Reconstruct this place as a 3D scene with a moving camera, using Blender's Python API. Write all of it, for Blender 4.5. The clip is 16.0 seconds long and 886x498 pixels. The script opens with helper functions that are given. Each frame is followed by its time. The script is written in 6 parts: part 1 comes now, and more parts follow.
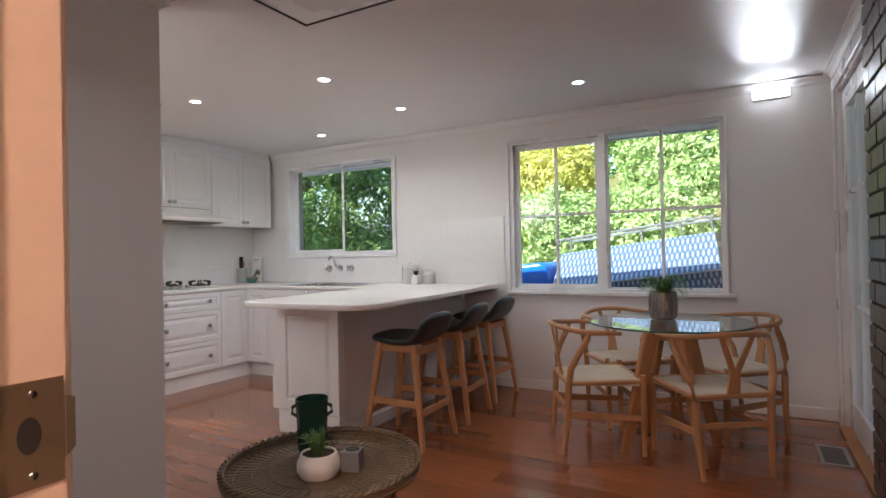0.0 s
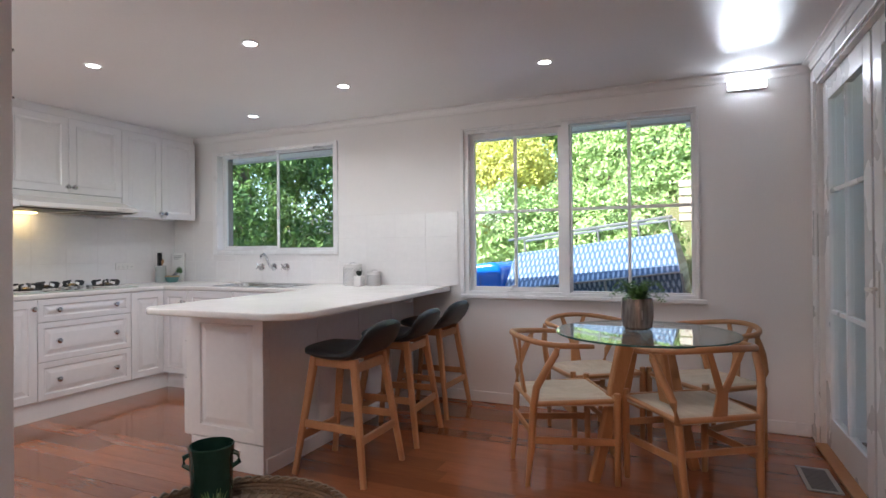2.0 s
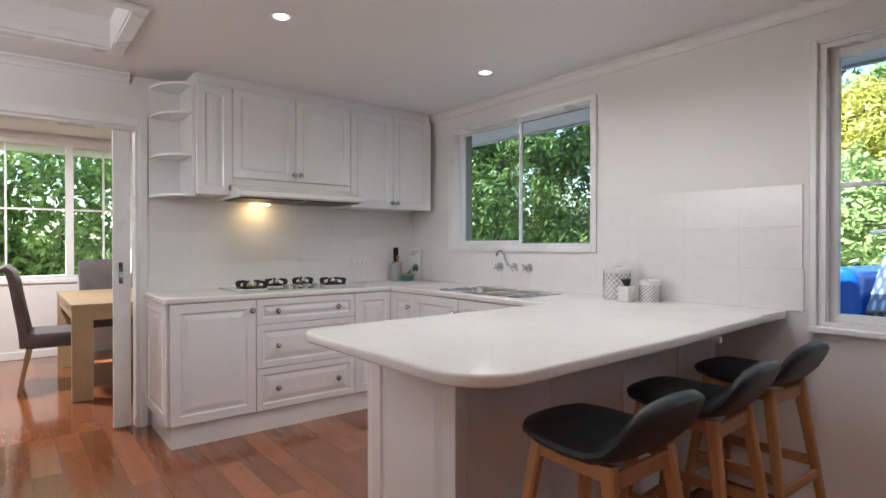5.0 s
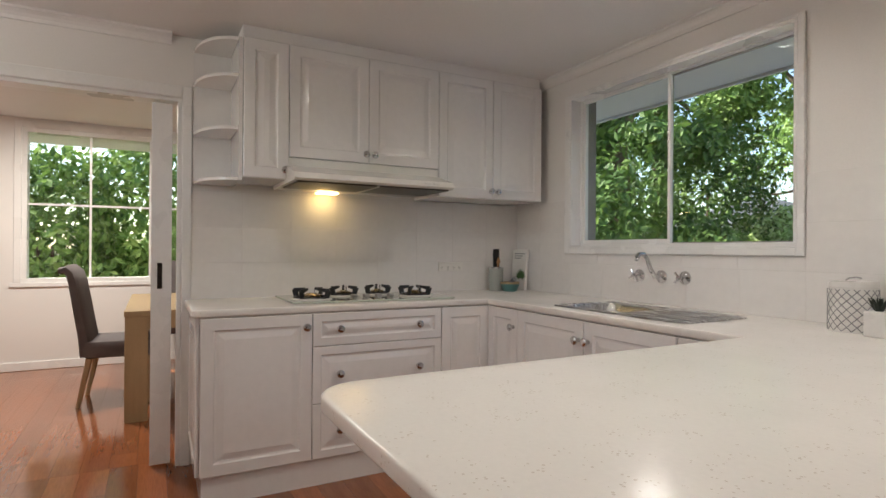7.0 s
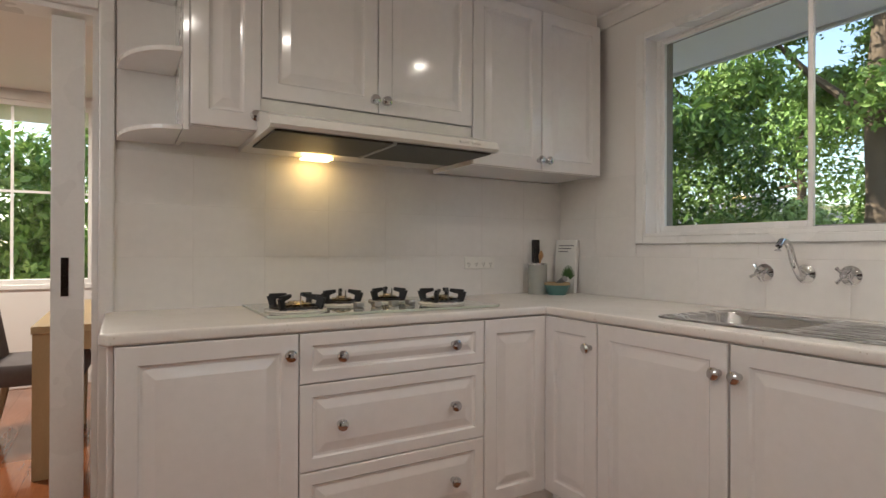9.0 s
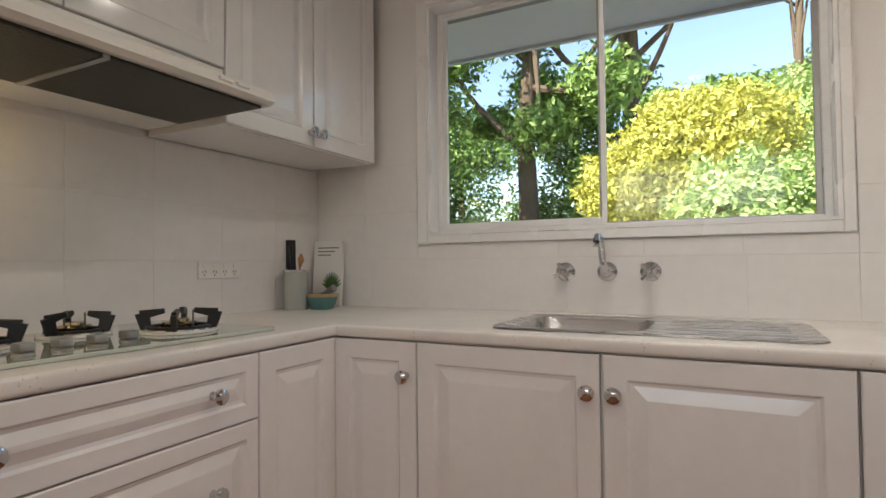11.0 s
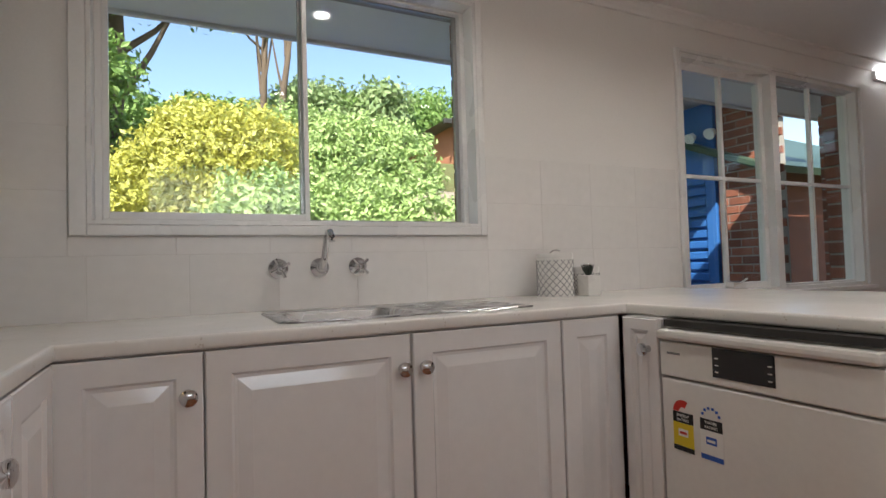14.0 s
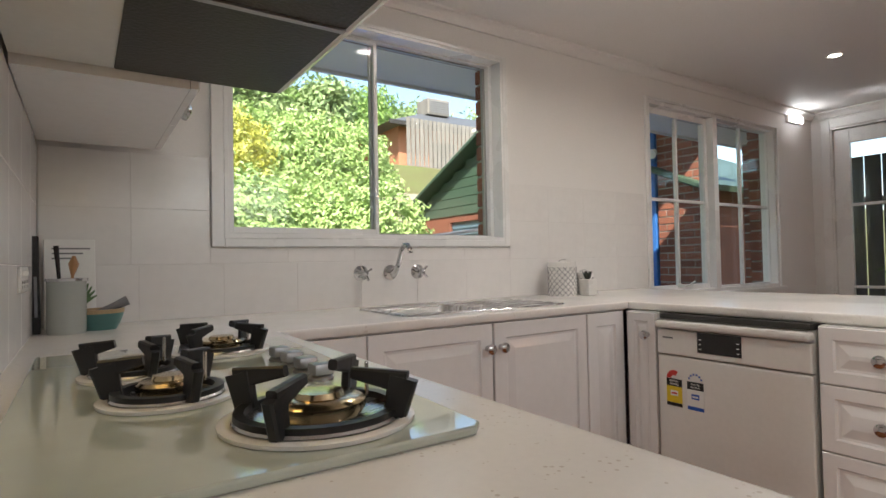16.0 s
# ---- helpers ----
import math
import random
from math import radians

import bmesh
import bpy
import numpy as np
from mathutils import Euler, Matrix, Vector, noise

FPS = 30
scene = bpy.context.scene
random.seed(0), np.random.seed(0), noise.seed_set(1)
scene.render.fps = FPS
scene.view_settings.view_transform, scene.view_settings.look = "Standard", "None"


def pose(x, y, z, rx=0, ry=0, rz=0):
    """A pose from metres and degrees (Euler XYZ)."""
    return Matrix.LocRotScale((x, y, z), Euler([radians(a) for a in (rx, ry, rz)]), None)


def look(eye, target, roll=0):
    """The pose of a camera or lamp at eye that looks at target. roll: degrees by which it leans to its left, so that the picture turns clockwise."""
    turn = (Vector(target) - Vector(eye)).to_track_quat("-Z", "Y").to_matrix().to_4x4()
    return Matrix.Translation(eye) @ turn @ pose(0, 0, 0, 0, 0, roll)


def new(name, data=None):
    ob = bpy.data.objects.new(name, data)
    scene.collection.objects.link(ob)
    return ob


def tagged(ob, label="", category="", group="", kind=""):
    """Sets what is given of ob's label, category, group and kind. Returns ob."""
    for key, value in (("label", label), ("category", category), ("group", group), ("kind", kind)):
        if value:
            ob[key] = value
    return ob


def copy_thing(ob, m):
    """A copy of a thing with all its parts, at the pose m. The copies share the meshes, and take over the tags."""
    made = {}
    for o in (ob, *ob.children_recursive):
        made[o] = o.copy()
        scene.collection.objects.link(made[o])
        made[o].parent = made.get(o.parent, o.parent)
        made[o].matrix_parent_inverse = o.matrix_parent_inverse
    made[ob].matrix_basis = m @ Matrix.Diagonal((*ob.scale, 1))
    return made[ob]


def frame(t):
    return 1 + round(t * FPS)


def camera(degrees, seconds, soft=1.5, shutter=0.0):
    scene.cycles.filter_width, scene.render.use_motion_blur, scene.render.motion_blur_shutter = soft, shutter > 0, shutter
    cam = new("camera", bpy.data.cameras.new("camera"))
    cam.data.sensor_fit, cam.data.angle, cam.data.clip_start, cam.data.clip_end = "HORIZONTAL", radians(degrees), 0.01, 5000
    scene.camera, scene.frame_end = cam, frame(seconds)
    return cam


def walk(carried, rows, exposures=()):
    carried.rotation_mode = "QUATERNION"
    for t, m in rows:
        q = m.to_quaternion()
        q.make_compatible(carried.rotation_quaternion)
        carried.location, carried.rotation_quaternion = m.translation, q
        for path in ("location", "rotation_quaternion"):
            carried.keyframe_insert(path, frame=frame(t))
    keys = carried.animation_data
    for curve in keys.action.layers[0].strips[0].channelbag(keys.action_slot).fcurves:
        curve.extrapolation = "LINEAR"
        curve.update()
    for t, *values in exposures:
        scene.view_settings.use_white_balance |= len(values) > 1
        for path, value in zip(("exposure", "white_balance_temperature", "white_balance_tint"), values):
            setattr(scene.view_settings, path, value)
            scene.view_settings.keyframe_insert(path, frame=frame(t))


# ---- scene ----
cam = camera(78.1, 16.0)
PATH = [
    (0, (1.172, 2.259, 1.176), (0.197, 4.005, 1.194), -1.2),
    (0.5, (1.128, 2.311, 1.16), (0.287, 4.126, 1.18), -0.7),
    (1, (1.06, 2.378, 1.168), (0.254, 4.208, 1.185), -0.5),
    (1.5, (0.994, 2.484, 1.169), (0.194, 4.317, 1.18), -0.5),
    (2, (0.937, 2.674, 1.182), (0.137, 4.507, 1.19), -0.5),
    (2.5, (0.85, 2.875, 1.18), (0.006, 4.689, 1.184), -0.4),
    (3, (0.719, 3.072, 1.201), (-0.237, 4.829, 1.201), -0.4),
    (3.5, (0.621, 3.253, 1.198), (-0.485, 4.92, 1.193), -0.2),
    (4, (0.548, 3.49, 1.214), (-0.762, 5.002, 1.205), -0.0),
    (4.5, (0.404, 3.683, 1.218), (-1.033, 5.074, 1.206), 0.1),
    (5, (0.245, 3.817, 1.216), (-1.317, 5.065, 1.2), 0.0),
    (5.2, (0.25, 3.863, 1.224), (-1.375, 5.029, 1.198), -1.0),
    (7.3, (-0.728, 4.441, 1.176), (-2.502, 5.365, 1.179), 0.4),
    (7.5, (-0.826, 4.479, 1.179), (-2.604, 5.394, 1.179), 0.3),
    (8, (-1.088, 4.538, 1.161), (-2.874, 5.44, 1.166), 0.2),
    (8.2, (-1.171, 4.546, 1.146), (-2.956, 5.448, 1.156), 0.3),
    (10.3, (-2.021, 4.686, 1.113), (-3.352, 6.178, 1.144), -0.2),
    (10.5, (-2.081, 4.71, 1.09), (-3.309, 6.288, 1.14), -0.2),
    (11, (-2.186, 4.758, 1.082), (-3.101, 6.536, 1.136), -0.6),
    (11.5, (-2.279, 4.824, 1.063), (-2.874, 6.732, 1.127), -0.9),
    (12, (-2.412, 4.834, 1.042), (-2.655, 6.818, 1.105), -1.3),
    (12.5, (-2.551, 4.804, 1.037), (-2.432, 6.8, 1.096), -1.6),
    (13, (-2.673, 4.779, 1.066), (-2.254, 6.734, 1.112), -1.9),
    (13.5, (-2.857, 4.769, 1.046), (-2.159, 6.642, 1.112), -1.7),
    (14, (-3.021, 4.739, 1.035), (-2.14, 6.533, 1.102), -1.7),
    (14.5, (-3.212, 4.689, 1.046), (-2.225, 6.427, 1.105), -1.5),
    (15, (-3.404, 4.656, 1.056), (-2.364, 6.363, 1.111), -1.2),
    (15.5, (-3.576, 4.597, 1.063), (-2.506, 6.286, 1.116), -1.0),
    (16, (-3.718, 4.513, 1.09), (-2.616, 6.181, 1.138), -1.1),
]
walk(cam, [(t, look(eye, target, roll)) for t, eye, target, roll in PATH], [(0.0, 1.78, 6000, 10), (1.0, 1.8, 5800, 10), (2.0, 1.92, 5800, 10), (3.5, 1.85, 5900, 10), (5.0, 1.8, 6000, 10), (7.5, 1.4, 6900, 10), (10.5, 1.45, 7000, 10), (12.5, 1.2, 6700, 10), (14.0, 1.12, 6600, 10), (16.0, 1.42, 6700, 10)])

# ---- light ----
world = bpy.data.worlds.new("world")
scene.world = world
world.use_nodes = True
wn = world.node_tree
sky = wn.nodes.new("ShaderNodeTexSky")
sky.sky_type = 'NISHITA'
sky.sun_disc = False
SUN_EL, SUN_AZ = radians(42), radians(215)
sky.sun_elevation, sky.sun_rotation = SUN_EL, SUN_AZ
wn.links.new(sky.outputs[0], wn.nodes["Background"].inputs[0])
wn.nodes["Background"].inputs[1].default_value = 0.15
sun = new("sun", bpy.data.lights.new("sun", 'SUN'))
sun.data.energy, sun.data.angle, sun.data.color = 5.0, radians(0.5), (1.0, 0.94, 0.85)
sun_to = Vector((math.sin(SUN_AZ) * math.cos(SUN_EL), math.cos(SUN_AZ) * math.cos(SUN_EL), math.sin(SUN_EL)))
sun.matrix_world = look(sun_to * 30, (0, 0, 0))


SOUTH_FILL = 5.0                      # fill lamp in the unseen window added behind the kitchen


# ---- materials ----
def rgb(c):
    return (c[0], c[1], c[2], 1.0)


def mat(name, col, rough=0.5, metal=0.0, col2=None, scale=6.0, fine=60.0, bump=0.0, stretch=(1, 1, 1), coat=0.0, rvar=0.06, amount=0.5, rand=0.0, spec=0.5):
    """A surface with two scales of variation, bump and slightly uneven gloss."""
    m = bpy.data.materials.new(name)
    m.use_nodes = True
    nt = m.node_tree
    b = nt.nodes["Principled BSDF"]
    tc = nt.nodes.new("ShaderNodeTexCoord")
    mp = nt.nodes.new("ShaderNodeMapping")
    mp.inputs["Scale"].default_value = stretch
    nt.links.new(tc.outputs["Object"], mp.inputs["Vector"])
    n1 = nt.nodes.new("ShaderNodeTexNoise")
    n1.inputs["Scale"].default_value = scale
    n1.inputs["Detail"].default_value = 3
    n2 = nt.nodes.new("ShaderNodeTexNoise")
    n2.inputs["Scale"].default_value = fine
    n2.inputs["Detail"].default_value = 4
    for n in (n1, n2):
        nt.links.new(mp.outputs[0], n.inputs["Vector"])
    add = nt.nodes.new("ShaderNodeMath")
    add.operation = 'MULTIPLY_ADD'
    add.inputs[1].default_value = 0.5
    nt.links.new(n1.outputs[0], add.inputs[0])
    half = nt.nodes.new("ShaderNodeMath")
    half.operation = 'MULTIPLY'
    half.inputs[1].default_value = 0.5
    nt.links.new(n2.outputs[0], half.inputs[0])
    nt.links.new(half.outputs[0], add.inputs[2])
    ramp = nt.nodes.new("ShaderNodeValToRGB")
    c2 = col2 if col2 else tuple(min(1, v * 0.95) for v in col)
    ramp.color_ramp.elements[0].position = 0.5 - 0.5 * amount * 0.6
    ramp.color_ramp.elements[1].position = 0.5 + 0.5 * amount * 0.6
    ramp.color_ramp.elements[0].color = rgb(c2)
    ramp.color_ramp.elements[1].color = rgb(col)
    nt.links.new(add.outputs[0], ramp.inputs[0])
    out = ramp.outputs[0]
    if rand:
        oi = nt.nodes.new("ShaderNodeObjectInfo")
        hs = nt.nodes.new("ShaderNodeHueSaturation")
        mr = nt.nodes.new("ShaderNodeMapRange")
        mr.inputs["To Min"].default_value = 1 - rand
        mr.inputs["To Max"].default_value = 1 + rand
        nt.links.new(oi.outputs["Random"], mr.inputs["Value"])
        nt.links.new(mr.outputs[0], hs.inputs["Value"])
        nt.links.new(out, hs.inputs["Color"])
        out = hs.outputs[0]
    nt.links.new(out, b.inputs["Base Color"])
    rr = nt.nodes.new("ShaderNodeMapRange")
    rr.inputs["To Min"].default_value = max(0.0, rough - rvar)
    rr.inputs["To Max"].default_value = min(1.0, rough + rvar)
    nt.links.new(n1.outputs[0], rr.inputs["Value"])
    nt.links.new(rr.outputs[0], b.inputs["Roughness"])
    b.inputs["Metallic"].default_value = metal
    b.inputs["Coat Weight"].default_value = coat
    b.inputs["Coat Roughness"].default_value = 0.06
    b.inputs["Specular IOR Level"].default_value = spec
    if bump:
        bp = nt.nodes.new("ShaderNodeBump")
        bp.inputs["Strength"].default_value = bump
        bp.inputs["Distance"].default_value = 0.004
        nt.links.new(n2.outputs[0], bp.inputs["Height"])
        nt.links.new(bp.outputs[0], b.inputs["Normal"])
    return m


def glow(name, col, strength):
    m = bpy.data.materials.new(name)
    m.use_nodes = True
    b = m.node_tree.nodes["Principled BSDF"]
    b.inputs["Base Color"].default_value = rgb(col)
    b.inputs["Emission Color"].default_value = rgb(col)
    b.inputs["Emission Strength"].default_value = strength
    return m


def pane_glass(name, tint=(0.97, 0.99, 0.98), gloss=1.0):
    m = bpy.data.materials.new(name)
    m.use_nodes = True
    nt = m.node_tree
    nt.nodes.remove(nt.nodes["Principled BSDF"])
    tr = nt.nodes.new("ShaderNodeBsdfTransparent")
    tr.inputs[0].default_value = rgb(tint)
    gl = nt.nodes.new("ShaderNodeBsdfGlossy")
    gl.inputs["Roughness"].default_value = 0.01
    fr = nt.nodes.new("ShaderNodeLayerWeight")
    pw = nt.nodes.new("ShaderNodeMath")
    pw.operation = 'POWER'
    pw.inputs[1].default_value = 4.0
    ml = nt.nodes.new("ShaderNodeMath")
    ml.operation = 'MULTIPLY_ADD'
    ml.inputs[1].default_value = 0.7 * min(gloss, 1.3)
    ml.inputs[2].default_value = 0.035 * gloss
    ml.use_clamp = True
    mx = nt.nodes.new("ShaderNodeMixShader")
    nt.links.new(fr.outputs["Facing"], pw.inputs[0])
    nt.links.new(pw.outputs[0], ml.inputs[0])
    nt.links.new(ml.outputs[0], mx.inputs[0])
    nt.links.new(tr.outputs[0], mx.inputs[1])
    nt.links.new(gl.outputs[0], mx.inputs[2])
    nt.links.new(mx.outputs[0], nt.nodes["Material Output"].inputs[0])
    return m


def bench_material():
    m = mat("speckled_laminate", (0.80, 0.77, 0.73), 0.24, scale=5, fine=90, rvar=0.05, bump=0.02)
    nt = m.node_tree
    b = nt.nodes["Principled BSDF"]
    src = b.inputs["Base Color"].links[0].from_socket
    tc = nt.nodes.new("ShaderNodeTexCoord")
    vo = nt.nodes.new("ShaderNodeTexVoronoi")
    vo.inputs["Scale"].default_value = 105
    nt.links.new(tc.outputs["Object"], vo.inputs["Vector"])
    nz = nt.nodes.new("ShaderNodeTexNoise")
    nz.inputs["Scale"].default_value = 23
    nt.links.new(tc.outputs["Object"], nz.inputs["Vector"])
    th = nt.nodes.new("ShaderNodeMapRange")
    th.inputs["From Min"].default_value, th.inputs["From Max"].default_value = 0.50, 0.62
    th.inputs["To Min"].default_value, th.inputs["To Max"].default_value = 0.02, 0.24
    nt.links.new(nz.outputs[0], th.inputs["Value"])
    lt = nt.nodes.new("ShaderNodeMath")
    lt.operation = 'LESS_THAN'
    nt.links.new(vo.outputs["Distance"], lt.inputs[0])
    nt.links.new(th.outputs[0], lt.inputs[1])
    mx = nt.nodes.new("ShaderNodeMixRGB")
    mx.inputs[2].default_value = (0.42, 0.33, 0.25, 1)
    fac = nt.nodes.new("ShaderNodeMath")
    fac.operation = 'MULTIPLY'
    fac.inputs[1].default_value = 0.45
    nt.links.new(lt.outputs[0], fac.inputs[0])
    nt.links.new(fac.outputs[0], mx.inputs[0])
    nt.links.new(src, mx.inputs[1])
    nt.links.new(mx.outputs[0], b.inputs["Base Color"])
    return m


M_WALL = mat("warm_white_wall_paint", (0.80, 0.775, 0.755), 0.55, scale=1.3, fine=140, bump=0.05)
M_CEIL = mat("ceiling_paint", (0.80, 0.775, 0.76), 0.65, scale=1.1, fine=120, bump=0.04)
M_TRIM = mat("white_gloss_trim", (0.82, 0.81, 0.80), 0.28, scale=3, fine=70, bump=0.02)
M_CAB = mat("white_gloss_cabinet", (0.83, 0.81, 0.80), 0.13, scale=2, fine=30, rvar=0.03, coat=0.4)
M_CARC = mat("white_board", (0.76, 0.74, 0.72), 0.4)
M_TILE = mat("white_glazed_tile", (0.81, 0.785, 0.765), 0.20, scale=3, fine=25, bump=0.03, rand=0.012, spec=0.4)
M_GROUT = mat("pale_grout", (0.74, 0.71, 0.68), 0.8)
M_BENCH = bench_material()
M_FLOOR = mat("polished_red_hardwood", (0.34, 0.118, 0.045), 0.15, col2=(0.20, 0.060, 0.023), scale=3.0, fine=24, stretch=(0.5, 7, 7), coat=0.35, rvar=0.05, rand=0.27, amount=0.9, bump=0.02)
M_OAK = mat("warm_oak", (0.50, 0.265, 0.12), 0.42, col2=(0.36, 0.17, 0.07), scale=5, fine=50, stretch=(6, 6, 1), amount=0.9)
M_ASH = mat("pale_ash_timber", (0.50, 0.27, 0.125), 0.38, col2=(0.38, 0.19, 0.08), scale=5, fine=50, stretch=(6, 6, 1.2), amount=0.9)
M_PALEOAK = mat("pale_oak_board", (0.46, 0.33, 0.19), 0.45, col2=(0.34, 0.23, 0.12), scale=4, fine=50, stretch=(6, 6, 1), amount=0.9)
M_CORD = mat("woven_paper_cord", (0.62, 0.54, 0.42), 0.8, col2=(0.44, 0.36, 0.26), scale=9, fine=160, bump=0.35, stretch=(1, 3, 1), amount=0.8)
M_LEATHER = mat("charcoal_leatherette", (0.020, 0.027, 0.031), 0.42, col2=(0.010, 0.014, 0.017), scale=7, fine=260, bump=0.12)
M_CHROME = mat("chrome", (0.62, 0.62, 0.63), 0.06, 1.0, scale=4, fine=40, rvar=0.03)
M_STEEL = mat("brushed_steel", (0.55, 0.55, 0.55), 0.27, 1.0, scale=5, fine=110, stretch=(1, 9, 1), rvar=0.05, bump=0.03)
M_ALU = mat("dull_aluminium", (0.42, 0.41, 0.40), 0.4, 1.0, scale=5, fine=60)
M_IRON = mat("black_cast_iron", (0.012, 0.012, 0.013), 0.42, scale=9, fine=90, bump=0.1)
M_DARK = mat("dark_gap", (0.03, 0.028, 0.026), 0.7)
M_GLASS = pane_glass("window_glass", gloss=0.5)
M_TGLASS = pane_glass("table_glass", (0.88, 0.95, 0.935), 2.0)
M_TEDGE = mat("green_glass_edge", (0.045, 0.12, 0.11), 0.08, scale=5, fine=30)
M_HOBGLASS = mat("white_hob_glass", (0.52, 0.56, 0.48), 0.03, scale=3, fine=20, rvar=0.015, coat=0.6)
M_BURNER = mat("heat_stained_brass", (0.60, 0.50, 0.32), 0.22, 1.0, col2=(0.40, 0.32, 0.20), scale=9, fine=60)
M_ENAMEL = mat("white_enamel", (0.80, 0.78, 0.74), 0.22)
M_FILTER = mat("greasy_hood_filter", (0.060, 0.055, 0.040), 0.45, col2=(0.024, 0.022, 0.016), scale=5, fine=130, bump=0.3, metal=0.5, amount=0.9)
M_LAMP = glow("downlight_glow", (1.0, 0.96, 0.90), 7)
M_HOODLAMP = glow("hood_lamp_glow", (1.0, 0.72, 0.30), 3.5)
M_PATCHGLOW = glow("light_patch_glow", (0.93, 0.97, 1.0), 4)
M_BLACK = mat("black_plastic", (0.012, 0.012, 0.013), 0.25)
M_RED = mat("red_print", (0.60, 0.03, 0.02), 0.4)
M_YELLOW = mat("yellow_print", (0.75, 0.55, 0.02), 0.4)
M_BLUE = mat("blue_print", (0.02, 0.10, 0.45), 0.4)
M_PAPER = mat("white_print", (0.82, 0.81, 0.78), 0.5)
M_WHITEPL = mat("white_plastic", (0.80, 0.78, 0.74), 0.3)
M_CERAM = mat("white_ceramic", (0.78, 0.76, 0.73), 0.28, scale=5, fine=60)
M_GREENC = mat("dark_green_glaze", (0.020, 0.060, 0.042), 0.18, col2=(0.010, 0.034, 0.024), scale=9, fine=40, amount=0.9)
M_TEALC = mat("teal_glaze", (0.08, 0.20, 0.19), 0.3)
M_GREYC = mat("grey_concrete", (0.20, 0.20, 0.21), 0.6, scale=9, fine=90, bump=0.1)
M_SILVER = mat("streaked_silver_glaze", (0.50, 0.47, 0.45), 0.25, 0.6, col2=(0.10, 0.085, 0.08), scale=11, fine=30, stretch=(3, 3, 0.35), amount=0.7)
M_SOIL = mat("dark_soil", (0.03, 0.02, 0.013), 0.9, bump=0.5)
M_LEAF = mat("fern_green", (0.10, 0.22, 0.035), 0.5, col2=(0.04, 0.11, 0.02), scale=20, fine=90)
M_SUCC = mat("succulent_green", (0.10, 0.20, 0.06), 0.45, col2=(0.05, 0.12, 0.04), scale=15, fine=60)
M_BLACKLEAF = mat("dark_succulent", (0.015, 0.022, 0.014), 0.45)
M_RATTAN = mat("brown_grey_rattan", (0.23, 0.165, 0.10), 0.6, col2=(0.09, 0.06, 0.036), scale=12, fine=120, bump=0.4, amount=0.9)
M_FABRIC = mat("grey_linen_fabric", (0.155, 0.135, 0.135), 0.85, col2=(0.10, 0.085, 0.085), scale=9, fine=300, bump=0.35)
M_BRICKIN = mat("dark_textured_brick", (0.075, 0.048, 0.038), 0.30, col2=(0.022, 0.016, 0.014), scale=9, fine=42, bump=1.0, rand=0.35, amount=0.8)
M_MORTIN = mat("dark_mortar", (0.020, 0.018, 0.017), 0.9, bump=0.3)
M_BRICK = mat("red_brick", (0.30, 0.105, 0.06), 0.8, col2=(0.17, 0.06, 0.04), scale=6, fine=50, bump=0.4, rand=0.3, amount=0.9)
M_MORTAR = mat("grey_mortar", (0.34, 0.31, 0.28), 0.9, bump=0.3)
# Frame colour holds part of the warm tint of the hall light.
M_WARMFRAME = mat("warm_tinted_door_frame", (0.74, 0.62, 0.50), 0.38, scale=3, fine=60, bump=0.03)
M_BRASS = mat("worn_brass_plate", (0.50, 0.40, 0.27), 0.35, 0.85, scale=12, fine=60)

# ---- mesh helpers ----
def mesh_of(bm, material, smooth=False, name="mesh"):
    me = bpy.data.meshes.new(name)
    bmesh.ops.recalc_face_normals(bm, faces=bm.faces)
    bm.to_mesh(me)
    bm.free()
    me.materials.append(material)
    if smooth:
        for p in me.polygons:
            p.use_smooth = True
        me.set_sharp_from_angle(angle=radians(40))
    return me


def part(name, bm, material, parent=None, label="", at=None, smooth=False):
    """Links a bmesh as one mesh object, under a thing or a part if one is given."""
    ob = new(name, mesh_of(bm, material, smooth, name))
    if parent is not None:
        ob.parent = parent
    if at is not None:
        ob.matrix_basis = at
    if label:
        ob["label"] = label
    return ob


def thing(name, label, category, at=None, group="", kind=""):
    ob = new(name)
    ob.empty_display_size = 0.05
    if at is not None:
        ob.matrix_basis = at
    return tagged(ob, label, category, group, kind)


def add_box(bm, x0, x1, y0, y1, z0, z1, bevel=0.0, m=None):
    r = bmesh.ops.create_cube(bm, size=1.0)
    vs = r["verts"]
    for v in vs:
        v.co = Vector((x0 + (v.co.x + .5) * (x1 - x0), y0 + (v.co.y + .5) * (y1 - y0), z0 + (v.co.z + .5) * (z1 - z0)))
    if bevel:
        es = list({e for v in vs for e in v.link_edges})
        r2 = bmesh.ops.bevel(bm, geom=es, offset=bevel, segments=2, affect='EDGES', profile=0.5)
        vs = list({v for f in r2["faces"] for v in f.verts} | {v for v in vs if v.is_valid})
    if m is not None:
        bmesh.ops.transform(bm, matrix=m, verts=vs)
    return bm


def box(x0, x1, y0, y1, z0, z1, bevel=0.0, m=None):
    return add_box(bmesh.new(), x0, x1, y0, y1, z0, z1, bevel, m)


